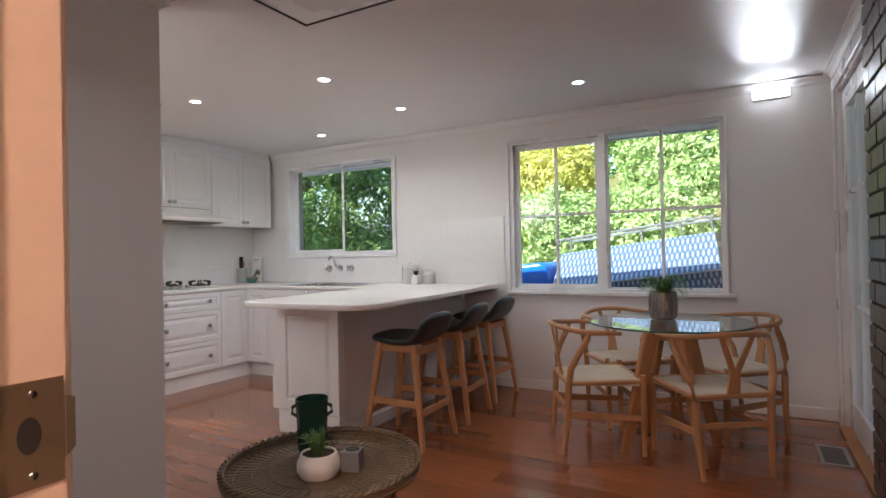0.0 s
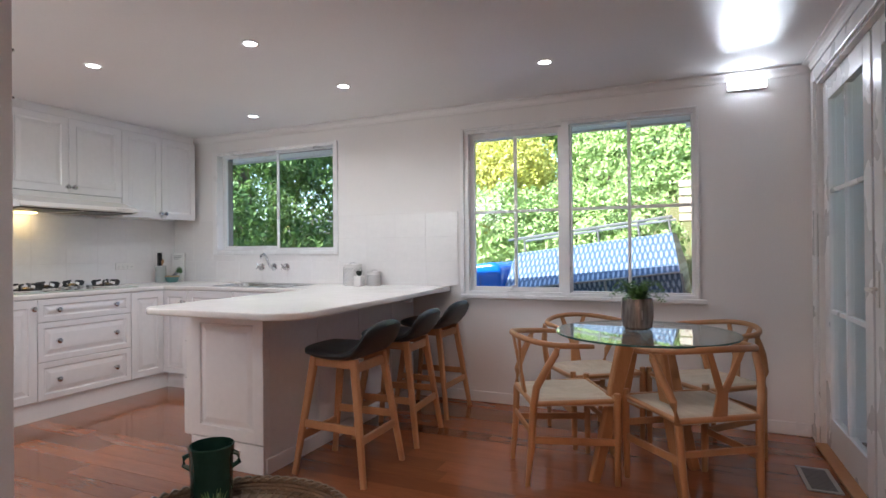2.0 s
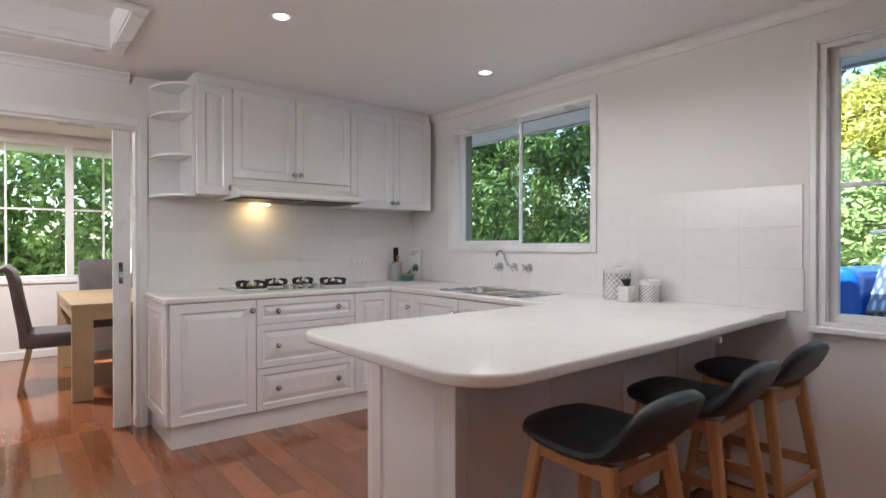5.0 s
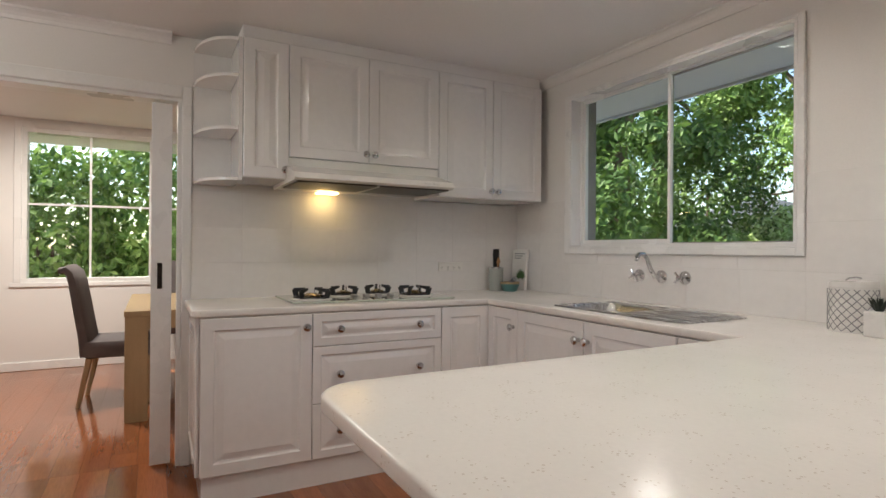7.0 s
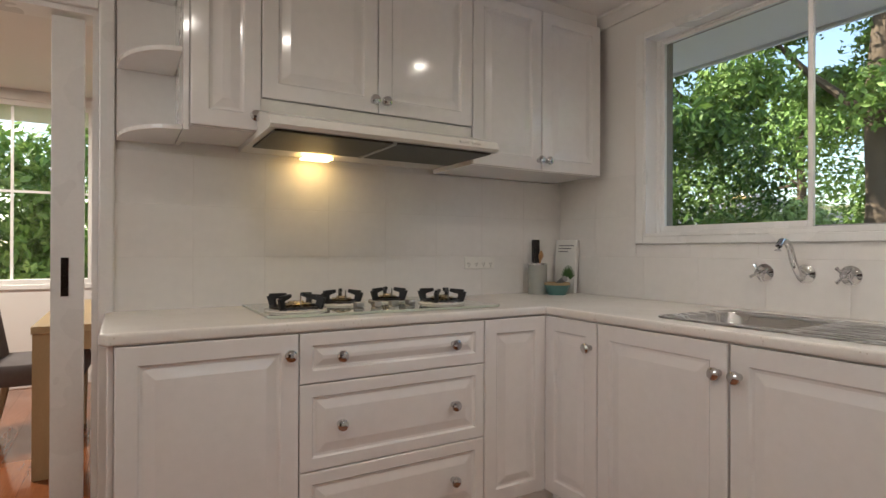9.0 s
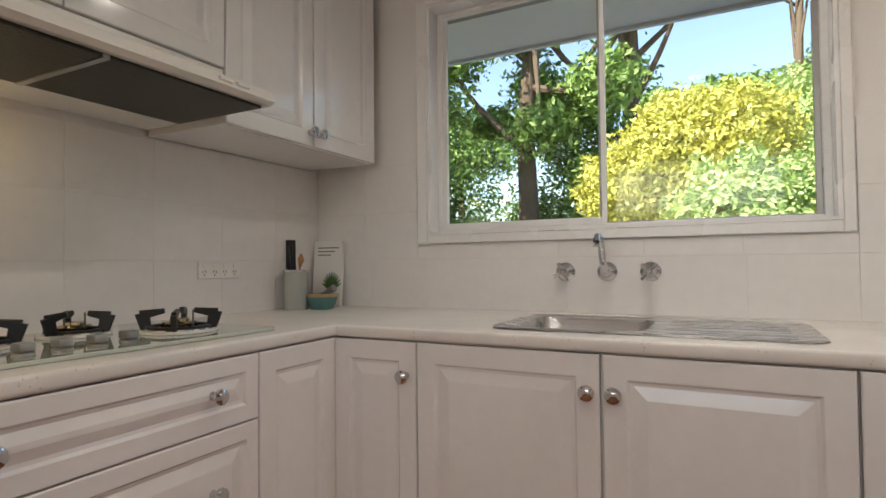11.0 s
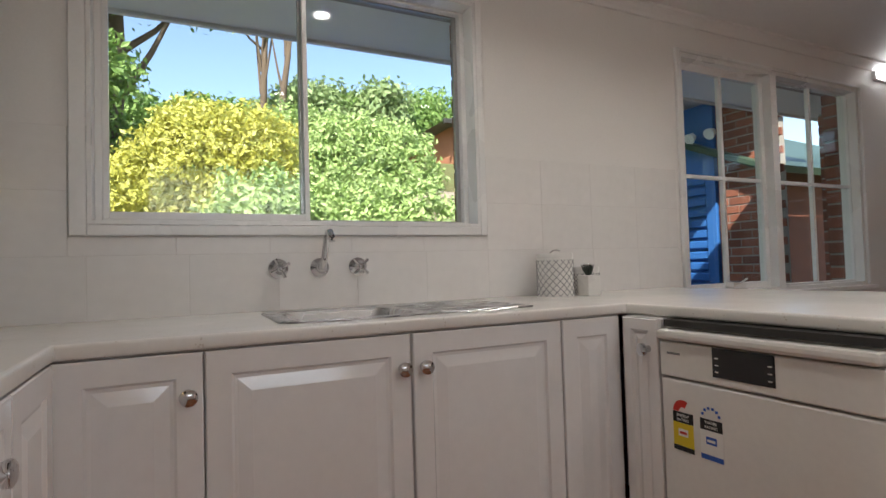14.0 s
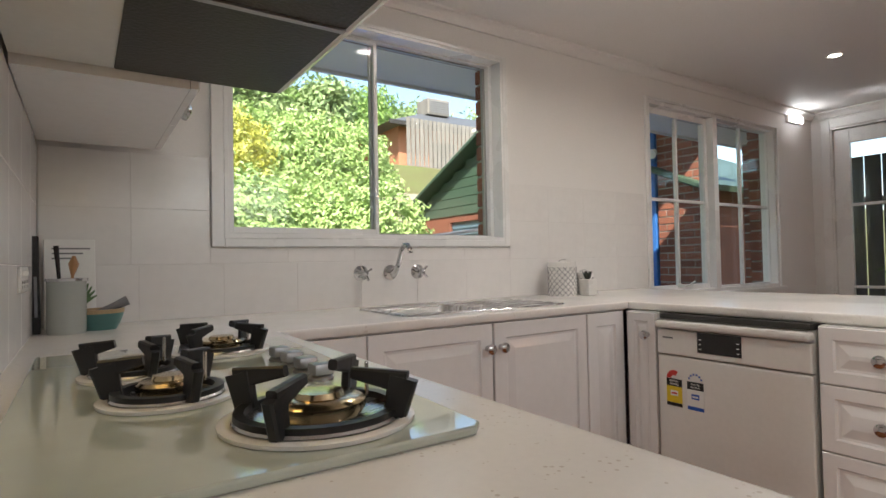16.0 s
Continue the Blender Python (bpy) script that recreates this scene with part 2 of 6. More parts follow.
def lathe(profile, n=28, bm=None, cx=0.0, cy=0.0):
    """A turned form from (radius, height) pairs."""
    bm = bm or bmesh.new()
    rings = []
    for r, z in profile:
        if r < 1e-5:
            rings.append([bm.verts.new((cx, cy, z))])
        else:
            rings.append([bm.verts.new((cx + r * math.cos(2 * math.pi * i / n), cy + r * math.sin(2 * math.pi * i / n), z)) for i in range(n)])
    for a, b in zip(rings, rings[1:]):
        for i in range(n):
            j = (i + 1) % n
            if len(a) == 1 and len(b) == 1:
                continue
            if len(a) == 1:
                bm.faces.new((a[0], b[i], b[j]))
            elif len(b) == 1:
                bm.faces.new((a[i], a[j], b[0]))
            else:
                bm.faces.new((a[i], a[j], b[j], b[i]))
    return bm


def tube(points, radii, n=10, bm=None, flat=1.0, closed=False):
    """A round bar swept along points; radii a number or one for each point; flat squashes it across."""
    bm = bm or bmesh.new()
    pts = [Vector(p) for p in points]
    if not isinstance(radii, (list, tuple)):
        radii = [radii] * len(pts)
    rings = []
    up0 = Vector((0, 0, 1))
    last = len(pts) - 1
    for i, p in enumerate(pts):
        if closed:
            d = pts[(i + 1) % len(pts)] - pts[i - 1]
        else:
            d = pts[min(i + 1, last)] - pts[max(i - 1, 0)]
        d.normalize()
        up = up0 if abs(d.z) < 0.95 else Vector((0, 1, 0))
        s = d.cross(up).normalized()
        u = s.cross(d).normalized()
        rings.append([bm.verts.new(p + radii[i] * (math.cos(2 * math.pi * k / n) * s + flat * math.sin(2 * math.pi * k / n) * u)) for k in range(n)])
    pairs = list(zip(rings, rings[1:]))
    if closed:
        pairs.append((rings[-1], rings[0]))
    for a, b in pairs:
        for k in range(n):
            bm.faces.new((a[k], a[(k + 1) % n], b[(k + 1) % n], b[k]))
    if not closed:
        bm.faces.new(rings[0][::-1])
        bm.faces.new(rings[-1])
    return bm


def bar(p, q, w0, d0, w1=None, d1=None, bm=None, side=(0, 1, 0)):
    """A straight tapered bar of rectangular section from p to q."""
    bm = bm or bmesh.new()
    p, q = Vector(p), Vector(q)
    w1, d1 = w1 or w0, d1 or d0
    d = (q - p).normalized()
    s = Vector(side)
    s = (s - d * s.dot(d)).normalized()
    u = d.cross(s)
    rings = []
    for c, w, e in ((p, w0, d0), (q, w1, d1)):
        k = min(w, e) * 0.2
        ring = []
        for sx, sy in ((1, 1), (-1, 1), (-1, -1), (1, -1)):
            a = c + s * sx * (w / 2 - k) + u * sy * e / 2
            b2 = c + s * sx * w / 2 + u * sy * (e / 2 - k)
            ring += [b2, a] if sx * sy > 0 else [a, b2]
        rings.append([bm.verts.new(v) for v in ring])
    for k in range(8):
        bm.faces.new((rings[0][k], rings[0][(k + 1) % 8], rings[1][(k + 1) % 8], rings[1][k]))
    bm.faces.new(rings[0][::-1])
    bm.faces.new(rings[1])
    return bm


def outline_slab(pts, z0, z1, round_edge=0.0, bm=None):
    """A slab from a plan outline, with its upper and lower edges eased."""
    bm = bm or bmesh.new()
    lo = [bm.verts.new((x, y, z0)) for x, y in pts]
    f = bm.faces.new(lo)
    r = bmesh.ops.extrude_face_region(bm, geom=[f])
    top = [v for v in r["geom"] if isinstance(v, bmesh.types.BMVert)]
    bmesh.ops.translate(bm, vec=(0, 0, z1 - z0), verts=top)
    bmesh.ops.recalc_face_normals(bm, faces=bm.faces)
    if round_edge:
        es = [e for e in bm.edges if abs(e.verts[0].co.z - e.verts[1].co.z) < 1e-6 and len(e.link_faces) == 2 and any(abs(fc.normal.z) > 0.9 for fc in e.link_faces)]
        bmesh.ops.bevel(bm, geom=es, offset=round_edge, segments=3, affect='EDGES', profile=0.5)
    return bm


def arc(cx, cy, r, a0, a1, n=8):
    return [(cx + r * math.cos(radians(a0 + (a1 - a0) * i / n)), cy + r * math.sin(radians(a0 + (a1 - a0) * i / n))) for i in range(n + 1)]


def raised_panel(w, h, t=0.02, rail=0.055):
    """A moulded door: flat frame, groove, and a raised field with sloping sides. Lies in x (width) and z (height), its face towards -y."""
    bm = bmesh.new()
    steps = [(0.0, 0.0), (0.0, -t + 0.003), (0.003, -t), (rail, -t), (rail + 0.006, -t + 0.007), (rail + 0.014, -t + 0.008), (rail + 0.045, -t + 0.001), (rail + 0.049, -t + 0.001)]
    lim = min(w, h) / 2 - 0.006
    rings = []
    for ins, y in steps:
        i = min(ins, lim)
        rings.append([bm.verts.new((x, y, z)) for x, z in ((i, i), (w - i, i), (w - i, h - i), (i, h - i))])
    for a, b in zip(rings, rings[1:]):
        for k in range(4):
            bm.faces.new((a[k], a[(k + 1) % 4], b[(k + 1) % 4], b[k]))
    bm.faces.new(rings[-1])
    bm.faces.new(rings[0][::-1])
    bmesh.ops.remove_doubles(bm, verts=bm.verts, dist=1e-5)
    return bm


def knob_bm():
    bm = lathe([(0.0, 0.0), (0.011, 0.0), (0.009, 0.008), (0.008, 0.013), (0.016, 0.018), (0.020, 0.025), (0.019, 0.032), (0.012, 0.0365), (0.0, 0.038)], 14)
    return bm


KNOB = mesh_of(knob_bm(), M_CHROME, True, "knob")


def knob(parent, x, z, y=-0.02):
    ob = new("knob", KNOB)
    ob.parent = parent
    ob.matrix_basis = pose(x, y, z, 90)
    ob["label"] = "round chrome knob"
    return ob


def cabinet_door(unit, x, z, w, h, knobs=(), rail=0.055, name="door", y=0.0):
    d = part(name, raised_panel(w - 0.004, h - 0.004, rail=rail), M_CAB, unit, at=pose(x + 0.002, y, z + 0.002))
    for kx, kz in knobs:
        knob(d, kx, kz)
    return d


def wall_bm(axis, a0, a1, u0, u1, z0, z1, holes):
    """A wall slab with openings right through. axis 'y': the slab spans y a0..a1 and runs along x u0..u1."""
    bm = bmesh.new()

    def put(p, q, r, s):
        if q - p > 1e-4 and s - r > 1e-4:
            if axis == 'y':
                add_box(bm, p, q, a0, a1, r, s)
            else:
                add_box(bm, a0, a1, p, q, r, s)
    cur = u0
    for h0, h1, hz0, hz1 in sorted(holes):
        put(cur, h0, z0, z1)
        put(h0, h1, z0, hz0)
        put(h0, h1, hz1, z1)
        cur = h1
    put(cur, u1, z0, z1)
    return bm


def setting(name, bm, material, label, category="wall"):
    return tagged(part(name, bm, material), label, category, kind="structure")


# ---- the setting ----
XW, WY, XE, CZ = -3.85, 6.73, 1.69, 2.33
KW = (-3.262, -1.872, 1.20, 2.148)      # sink window: x0 x1 z0 z1
BW = (-0.64, 1.035, 0.845, 2.13)      # dining window
DY = (3.35, 4.505, 1.995)              # doorway to the further room: y0 y1 top
FD = (4.62, 6.60, 2.20)              # glazed doors: y0 y1 top
HALL = (0.454, 1.46, 2.06)            # doorway to the hall: x0 x1 top
XF = -7.05                           # far wall of the further room
FW = (3.26, 5.00, 0.84, 2.33)        # its window: y0 y1 z0 z1
SOUTH = [(-3.3, -1.6, 1.50, 2.22)]   # unseen window added behind the kitchen: x0 x1 z0 z1
YS = 2.60                            # wall with the hall doorway

setting("wall_north", wall_bm('y', WY, WY + 0.12, XW - 0.12, XE + 0.5, 0, 2.75, [KW, BW]), M_WALL, "warm white painted plaster wall with two windows")
setting("wall_west", wall_bm('x', XW - 0.12, XW, 0.9, WY, 0, 2.75, [(DY[0], DY[1], 0, DY[2])]), M_WALL, "warm white painted plaster wall with a wide doorway")
setting("wall_east", wall_bm('x', XE, XE + 0.14, 5.0, WY, 0, 2.75, [(FD[0] + 0.4, FD[1], 0.0, FD[2])]), M_WALL, "white painted wall around glazed timber doors")
setting("wall_south", wall_bm('y', YS - 0.14, YS, XW, XE + 0.3, 0, 2.75, [(HALL[0], HALL[1], 0, HALL[2])] + SOUTH), M_WALL, "white painted wall with the hall doorway and an added unseen window")
setting("wall_nib", wall_bm('x', -1.17, -1.06, YS, 3.745, 0, CZ, []), M_WALL, "grey-white painted nib wall ending beside the kitchen")
hall = wall_bm('x', 0.25, 0.35, 0.4, YS - 0.14, 0, 2.6, [])
add_box(hall, 1.95, 2.05, 0.4, YS - 0.14, 0, 2.6)
add_box(hall, 0.25, 2.05, 0.3, 0.4, 0, 2.6)
setting("wall_hall", hall, M_WALL, "plain painted walls closing the hall")
far = wall_bm('x', XF - 0.14, XF, 0.9, 6.6, 0, 2.75, [FW])
setting("wall_far_room", far, M_WALL, "cream painted wall with a white framed window")
side = wall_bm('y', 0.9, 1.0, XF, XW - 0.12, 0, 2.75, [])
add_box(side, XF, XW - 0.12, 6.5, 6.6, 0, 2.75)
setting("wall_far_room_ends", side, M_WALL, "plain cream end walls of the further room")


def ceiling_bm():
    bm = bmesh.new()
    # around the roof hatch recess over the passage
    hx0, hx1, hy0, hy1 = -3.35, -2.68, 3.45, 4.28
    for x0, x1, y0, y1 in ((XW, hx0, YS, WY), (hx1, XE, YS, WY), (hx0, hx1, YS, hy0), (hx0, hx1, hy1, WY)):
        add_box(bm, x0, x1, y0, y1, CZ, CZ + 0.05)
    add_box(bm, hx0 - .02, hx1 + .02, hy0 - .02, hy1 + .02, CZ + 0.16, CZ + 0.19)
    for x0, x1, y0, y1 in ((hx0 - .02, hx0, hy0, hy1), (hx1, hx1 + .02, hy0, hy1), (hx0, hx1, hy0 - .02, hy0), (hx0, hx1, hy1, hy1 + .02)):
        add_box(bm, x0, x1, y0, y1, CZ + 0.051, CZ + 0.16)
    return bm


setting("ceiling", ceiling_bm(), M_CEIL, "smooth white painted plaster ceiling", "ceiling")
setting("ceiling_far_room", box(XF, XW - .12, 1.0, 6.5, 2.42, 2.47), M_CEIL, "white plaster ceiling of the further room", "ceiling")
setting("ceiling_hall", box(0.3, 2.0, 0.4, YS - 0.14, 2.40, 2.45), M_CEIL, "plain hall ceiling", "ceiling")
setting("roof", outline_slab([(-7.6, 0.2), (2.4, 0.2), (2.4, 7.0), (-3.9, 7.0), (-3.9, 6.7), (-7.6, 6.7)], 2.78, 2.86), M_CARC, "plain roof deck over the house", "roof")
hatch = setting("ceiling_hatch", box(-0.70, 0.25, 3.55, 4.28, CZ - 0.012, CZ - 0.002, 0.003), M_TRIM, "flush white access panel in the ceiling", "hatch")
hb = box(-0.715, 0.265, 4.281, 4.293, CZ - 0.014, CZ - 0.001)
add_box(hb, -0.715, -0.703, 3.55, 4.281, CZ - 0.014, CZ - 0.001)
part("shadow_gap", hb, M_DARK, hatch, "dark joint around the panel")
hf = bmesh.new()
for x0, x1, y0, y1 in ((-3.42, -3.352, 3.38, 4.35), (-2.678, -2.61, 3.38, 4.35), (-3.352, -2.678, 3.38, 3.448), (-3.352, -2.678, 4.282, 4.35)):
    add_box(hf, x0, x1, y0, y1, CZ - 0.02, CZ - 0.001, 0.006)
setting("trim_hatch", hf, M_TRIM, "white timber frame round a recessed ceiling hatch", "trim")


def cornice(name, p, q, inward):
    """A small coved cornice along a wall top from p to q; inward is the way into the room."""
    bm = bmesh.new()
    p, q, n = Vector(p), Vector(q), Vector(inward)
    prof = [(0, -0.055), (0.012, -0.055)] + [(0.012 + 0.043 * (1 - math.cos(a)), -0.055 + 0.043 * math.sin(a)) for a in (0.4, 0.8, 1.2, 1.57)] + [(0.055, 0.0), (0, 0)]
    rings = [[bm.verts.new(c + n * a + Vector((0, 0, CZ + b - 0.001))) for a, b in prof] for c in (p, q)]
    k = len(prof)
    for i in range(k):
        bm.faces.new((rings[0][i], rings[0][(i + 1) % k], rings[1][(i + 1) % k], rings[1][i]))
    bm.faces.new(rings[0][::-1])
    bm.faces.new(rings[1])
    return setting(name, bm, M_CEIL, "slim white plaster cornice", "trim")


cornice("trim_cornice", (XW, WY - 0.001, 0), (XE, WY - 0.001, 0), (0, -1, 0))
cornice("trim_cornice", (XE - 0.001, 5.05, 0), (XE - 0.001, WY - 0.06, 0), (-1, 0, 0))
cornice("trim_cornice", (XW + 0.001, YS, 0), (XW + 0.001, 4.45, 0), (1, 0, 0))
cornice("trim_cornice", (-1.059, YS, 0), (-1.059, 3.745, 0), (1, 0, 0))
cornice("trim_cornice", (-1.17, 3.746, 0), (-1.005, 3.746, 0), (0, 1, 0))


def baseboard(x0, x1, y0, y1):
    setting("baseboard", box(x0, x1, y0, y1, 0.0, 0.085, 0.006), M_TRIM, "white painted timber skirting board", "baseboard")


baseboard(-1.03, XE - 0.016, WY - 0.016, WY - 0.001)
baseboard(XE - 0.016, XE - 0.001, 6.66, WY - 0.001)
baseboard(-1.059, -1.044, YS, 3.745)
baseboard(XF + 0.001, XF + 0.016, 1.0, 6.5)
baseboard(XW + 0.001, XW + 0.016, YS, DY[0] - 0.08)


# ---- windows and doors ----
def pane(parent, bm):
    g = part("pane", bm, M_GLASS, parent, "clear glass pane")
    g.visible_shadow = False
    return g


def kitchen_window():
    x0, x1, z0, z1 = KW
    w = thing("window_1", "white framed sliding aluminium window above the sink", "window", kind="structure")
    bm = bmesh.new()   # architrave
    for a in ((x0 - .048, x0 - .001, z0 - .036, z1 + .02), (x1 + .001, x1 + .032, z0 - .036, z1 + .02), (x0 - .001, x1 + .001, z1 + .001, z1 + .02), (x0 - .001, x1 + .001, z0 - .036, z0 - .001)):
        add_box(bm, a[0], a[1], WY - .018, WY - .001, a[2], a[3], 0.004)
    part("architrave", bm, M_TRIM, w)
    bm = bmesh.new()   # reveal lining
    for a in ((x0, x0 + .012, z0, z1), (x1 - .012, x1, z0, z1), (x0 + .012, x1 - .012, z1 - .012, z1), (x0 + .012, x1 - .012, z0, z0 + .012)):
        add_box(bm, a[0], a[1], WY - .016, WY + .119, a[2], a[3])
    part("window_sill", bm, M_TRIM, w)
    bm = bmesh.new()
    a0, a1, b0, b1 = x0 + .012, x1 - .012, z0 + .012, z1 - .012
    for q in ((a0, a0 + .022, b0, b1), (a1 - .022, a1, b0, b1), (a0 + .022, a1 - .022, b1 - .010, b1), (a0 + .022, a1 - .022, b0, b0 + .012)):
        add_box(bm, q[0], q[1], WY + .06, WY + .11, q[2], q[3], 0.003)
    part("window_frame", bm, M_TRIM, w)
    xm = (a0 + a1) / 2 - 0.01
    for s0, s1, y in ((a0 + .022, xm + .015, WY + .066), (xm - .015, a1 - .022, WY + .088)):
        bm = bmesh.new()
        c0, c1 = b0 + .012, b1 - .010
        rt_, rb_ = (.014, .024) if y < WY + .08 else (.007, .006)
        for q in ((s0, s0 + .018, c0, c1), (s1 - .018, s1, c0, c1), (s0 + .018, s1 - .018, c1 - rt_, c1), (s0 + .018, s1 - .018, c0, c0 + rb_)):
            add_box(bm, q[0], q[1], y, y + .018, q[2], q[3], 0.002)
        sash = part("sash", bm, M_ALU if y > WY + .08 else M_TRIM, w)
        pane(sash, box(s0 + .015, s1 - .015, y + .007, y + .011, c0 + .004, c1 - .004))
    return w


def dining_window():
    x0, x1, z0, z1 = BW
    w = thing("window_2", "white timber window with eight panes and a sill", "window", kind="structure")
    bm = bmesh.new()
    for a in ((x0 - .032, x0 - .001, z0 - .001, z1 + .018), (x1 + .001, x1 + .016, z0 - .001, z1 + .018), (x0 - .001, x1 + .001, z1 + .001, z1 + .018)):
        add_box(bm, a[0], a[1], WY - .02, WY - .001, a[2], a[3], 0.005)
    part("architrave", bm, M_TRIM, w)
    part("window_sill", box(x0 - .03, x1 + .06, WY - .04, WY - .001, z0 - .032, z0 - .002, 0.006), M_TRIM, w)
    xm = 0.155
    bm = bmesh.new()
    for a in ((x0, x0 + .03, z0, z1), (x1 - .02, x1, z0, z1), (x0 + .03, x1 - .02, z1 - .02, z1), (x0 + .03, x1 - .02, z0, z0 + .02), (xm - .028, xm + .028, z0 + .02, z1 - .02)):
        add_box(bm, a[0], a[1], WY, WY + .115, a[2], a[3])
    part("window_frame", bm, M_TRIM, w)
    for s0, s1, rail, drop in ((x0 + .03, xm - .028, .035, .045), (xm + .028, x1 - .02, .012, .008)):
        c0, c1 = z0 + .02, z1 - .02
        y = WY + .05
        bm = bmesh.new()
        for q in ((s0, s0 + rail, c0, c1), (s1 - rail, s1, c0, c1), (s0 + rail, s1 - rail, c1 - drop, c1), (s0 + rail, s1 - rail, c0, c0 + rail)):
            add_box(bm, q[0], q[1], y, y + .035, q[2], q[3], 0.003)
        sash = part("sash", bm, M_TRIM, w)
        sm, zm = (s0 + s1) / 2, (c0 + c1) / 2 + 0.0
        bm = bmesh.new()
        add_box(bm, sm - .011, sm + .011, y + .004, y + .03, c0 + rail, c1 - drop, 0.003)
        add_box(bm, s0 + rail, s1 - rail, y + .006, y + .028, zm - .011, zm + .011, 0.003)
        part("glazing_bar", bm, M_TRIM, sash)
        for p0, p1 in ((s0 + rail, sm - .011), (sm + .011, s1 - rail)):
            for r0, r1 in ((c0 + rail, zm - .011), (zm + .011, c1 - drop)):
                pane(sash, box(p0 - .004, p1 + .004, y + .015, y + .019, r0 - .004, r1 + .004))
    h = bar((-.27, WY + .05, z0 + .05), (-.27, WY - .0, z0 + .045), .03, .012)
    tube([(-.27, WY + .0, z0 + .048), (-.245, WY - .02, z0 + .055), (-.225, WY - .035, z0 + .075), (-.21, WY - .035, z0 + .08)], .006, 8, h)
    part("window_winder", h, M_WHITEPL, w, "small white winder handle")
    return w


def glazed_leaf(name, y0, y1, parent, handle=False):
    """One leaf of the glazed doors: stiles, rails, bars and six panes."""
    x0, x1, z0, z1 = XE + .03, XE + .07, 0.02, FD[2] - .04
    st = 0.115
    bm = bmesh.new()
    for q in ((y0, y0 + st, z0, z1), (y1 - st, y1, z0, z1), (y0 + st, y1 - st, z1 - .12, z1), (y0 + st, y1 - st, z0, .20)):
        add_box(bm, x0, x1, q[0], q[1], q[2], q[3], 0.003)
    leaf = part(name, bm, M_TRIM, parent, "white painted glazed timber door leaf")
    a0, a1, b0, b1 = y0 + st, y1 - st, .20, z1 - .12
    ym = (a0 + a1) / 2
    zs = [b0, .815, 1.51, b1]
    bm = box(x0 + .004, x1 - .004, ym - .012, ym + .012, b0, b1, 0.003)
    for z in zs[1:3]:
        add_box(bm, x0 + .005, x1 - .005, a0, a1, z - .012, z + .012, 0.003)
    part("glazing_bar", bm, M_TRIM, leaf)
    for p0, p1 in ((a0, ym - .012), (ym + .012, a1)):
        for r0, r1 in zip(zs, zs[1:]):
            g = pane(leaf, box(x0 + .016, x0 + .021, p0 - .003, p1 + .003, r0, r1))
    if handle:
        hb = tube([(x0, y1 - .05, 1.0), (x0 - .045, y1 - .05, 1.0), (x0 - .05, y1 - .08, 1.0), (x0 - .05, y1 - .17, .995)], .009, 10)
        add_box(hb, x0 - .006, x0, y1 - .07, y1 - .03, .92, 1.08, .003)
        part("door_handle", hb, M_WHITEPL, leaf, "white lever handle")
    return leaf


def glazed_doors():
    d = thing("door_1", "pair of white glazed timber doors with small panes", "door", kind="structure")
    glazed_leaf("leaf", 5.68, FD[1] - .03, d)
    glazed_leaf("leaf", 4.80, 5.65, d, True)
    bm = bmesh.new()
    add_box(bm, XE, XE + .135, FD[1] - .03, FD[1] - .001, 0, FD[2] - .001)
    add_box(bm, XE, XE + .135, 5.02, FD[1] - .03, FD[2] - .035, FD[2] - .001)
    add_box(bm, XE - .018, XE - .001, FD[1] - .02, FD[1] + .05, 0, FD[2] + .06, .005)
    add_box(bm, XE - .018, XE - .001, 5.055, FD[1] - .02, FD[2] - .02, FD[2] + .06, .005)
    part("door_frame", bm, M_TRIM, d)
    part("door_sill", box(XE - .03, XE + .12, 5.055, FD[1] - .03, 0.004, 0.018, .003), M_OAK, d, "timber threshold")


# Window out of view, added to brighten the kitchen from behind.
def fill_window(x0, x1, z0, z1):
    w = thing("window_south", "white framed unseen window added to hold a fill lamp", "window", kind="structure")
    bm = bmesh.new()
    for q in ((x0, x0 + .04, z0, z1), (x1 - .04, x1, z0, z1), (x0 + .04, x1 - .04, z1 - .04, z1), (x0 + .04, x1 - .04, z0, z0 + .04)):
        add_box(bm, q[0], q[1], YS - .12, YS - .02, q[2], q[3])
    part("window_frame", bm, M_TRIM, w)
    pane(w, box(x0 + .04, x1 - .04, YS - .08, YS - .075, z0 + .04, z1 - .04))
    # Fill lamp tilted up to lift the ceiling and wall cabinets.
    sl_ = new("south_fill_lamp", bpy.data.lights.new("south_fill_lamp", 'AREA'))
    sl_.data.shape, sl_.data.size, sl_.data.size_y = 'RECTANGLE', x1 - x0 - .1, z1 - z0 - .1
    sl_.data.energy, sl_.data.color = SOUTH_FILL, (1.0, .97, .95)
    sl_.matrix_world = look(((x0 + x1) / 2, YS - .065, (z0 + z1) / 2), ((x0 + x1) / 2, YS + 3, (z0 + z1) / 2 + 3.0))


for q_ in SOUTH:
    fill_window(*q_)
kitchen_window()
dining_window()
glazed_doors()

# sliding door and frame to the further room
y0, y1, zt = DY
bm = bmesh.new()
add_box(bm, XW, XW + .018, y1 - .0, y1 + .05, 0, zt + .065, .006)
add_box(bm, XW, XW + .018, y0 - .065, y0, 0, zt + .065, .006)
add_box(bm, XW, XW + .018, y0, y1, zt, zt + .065, .006)
add_box(bm, XW - .119, XW - .001, y1 - .02, y1 - .001, 0, zt - .001)
add_box(bm, XW - .119, XW - .001, y0 + .001, y0 + .02, 0, zt - .001)
add_box(bm, XW - .119, XW - .001, y0 + .02, y1 - .02, zt - .02, zt - .001)
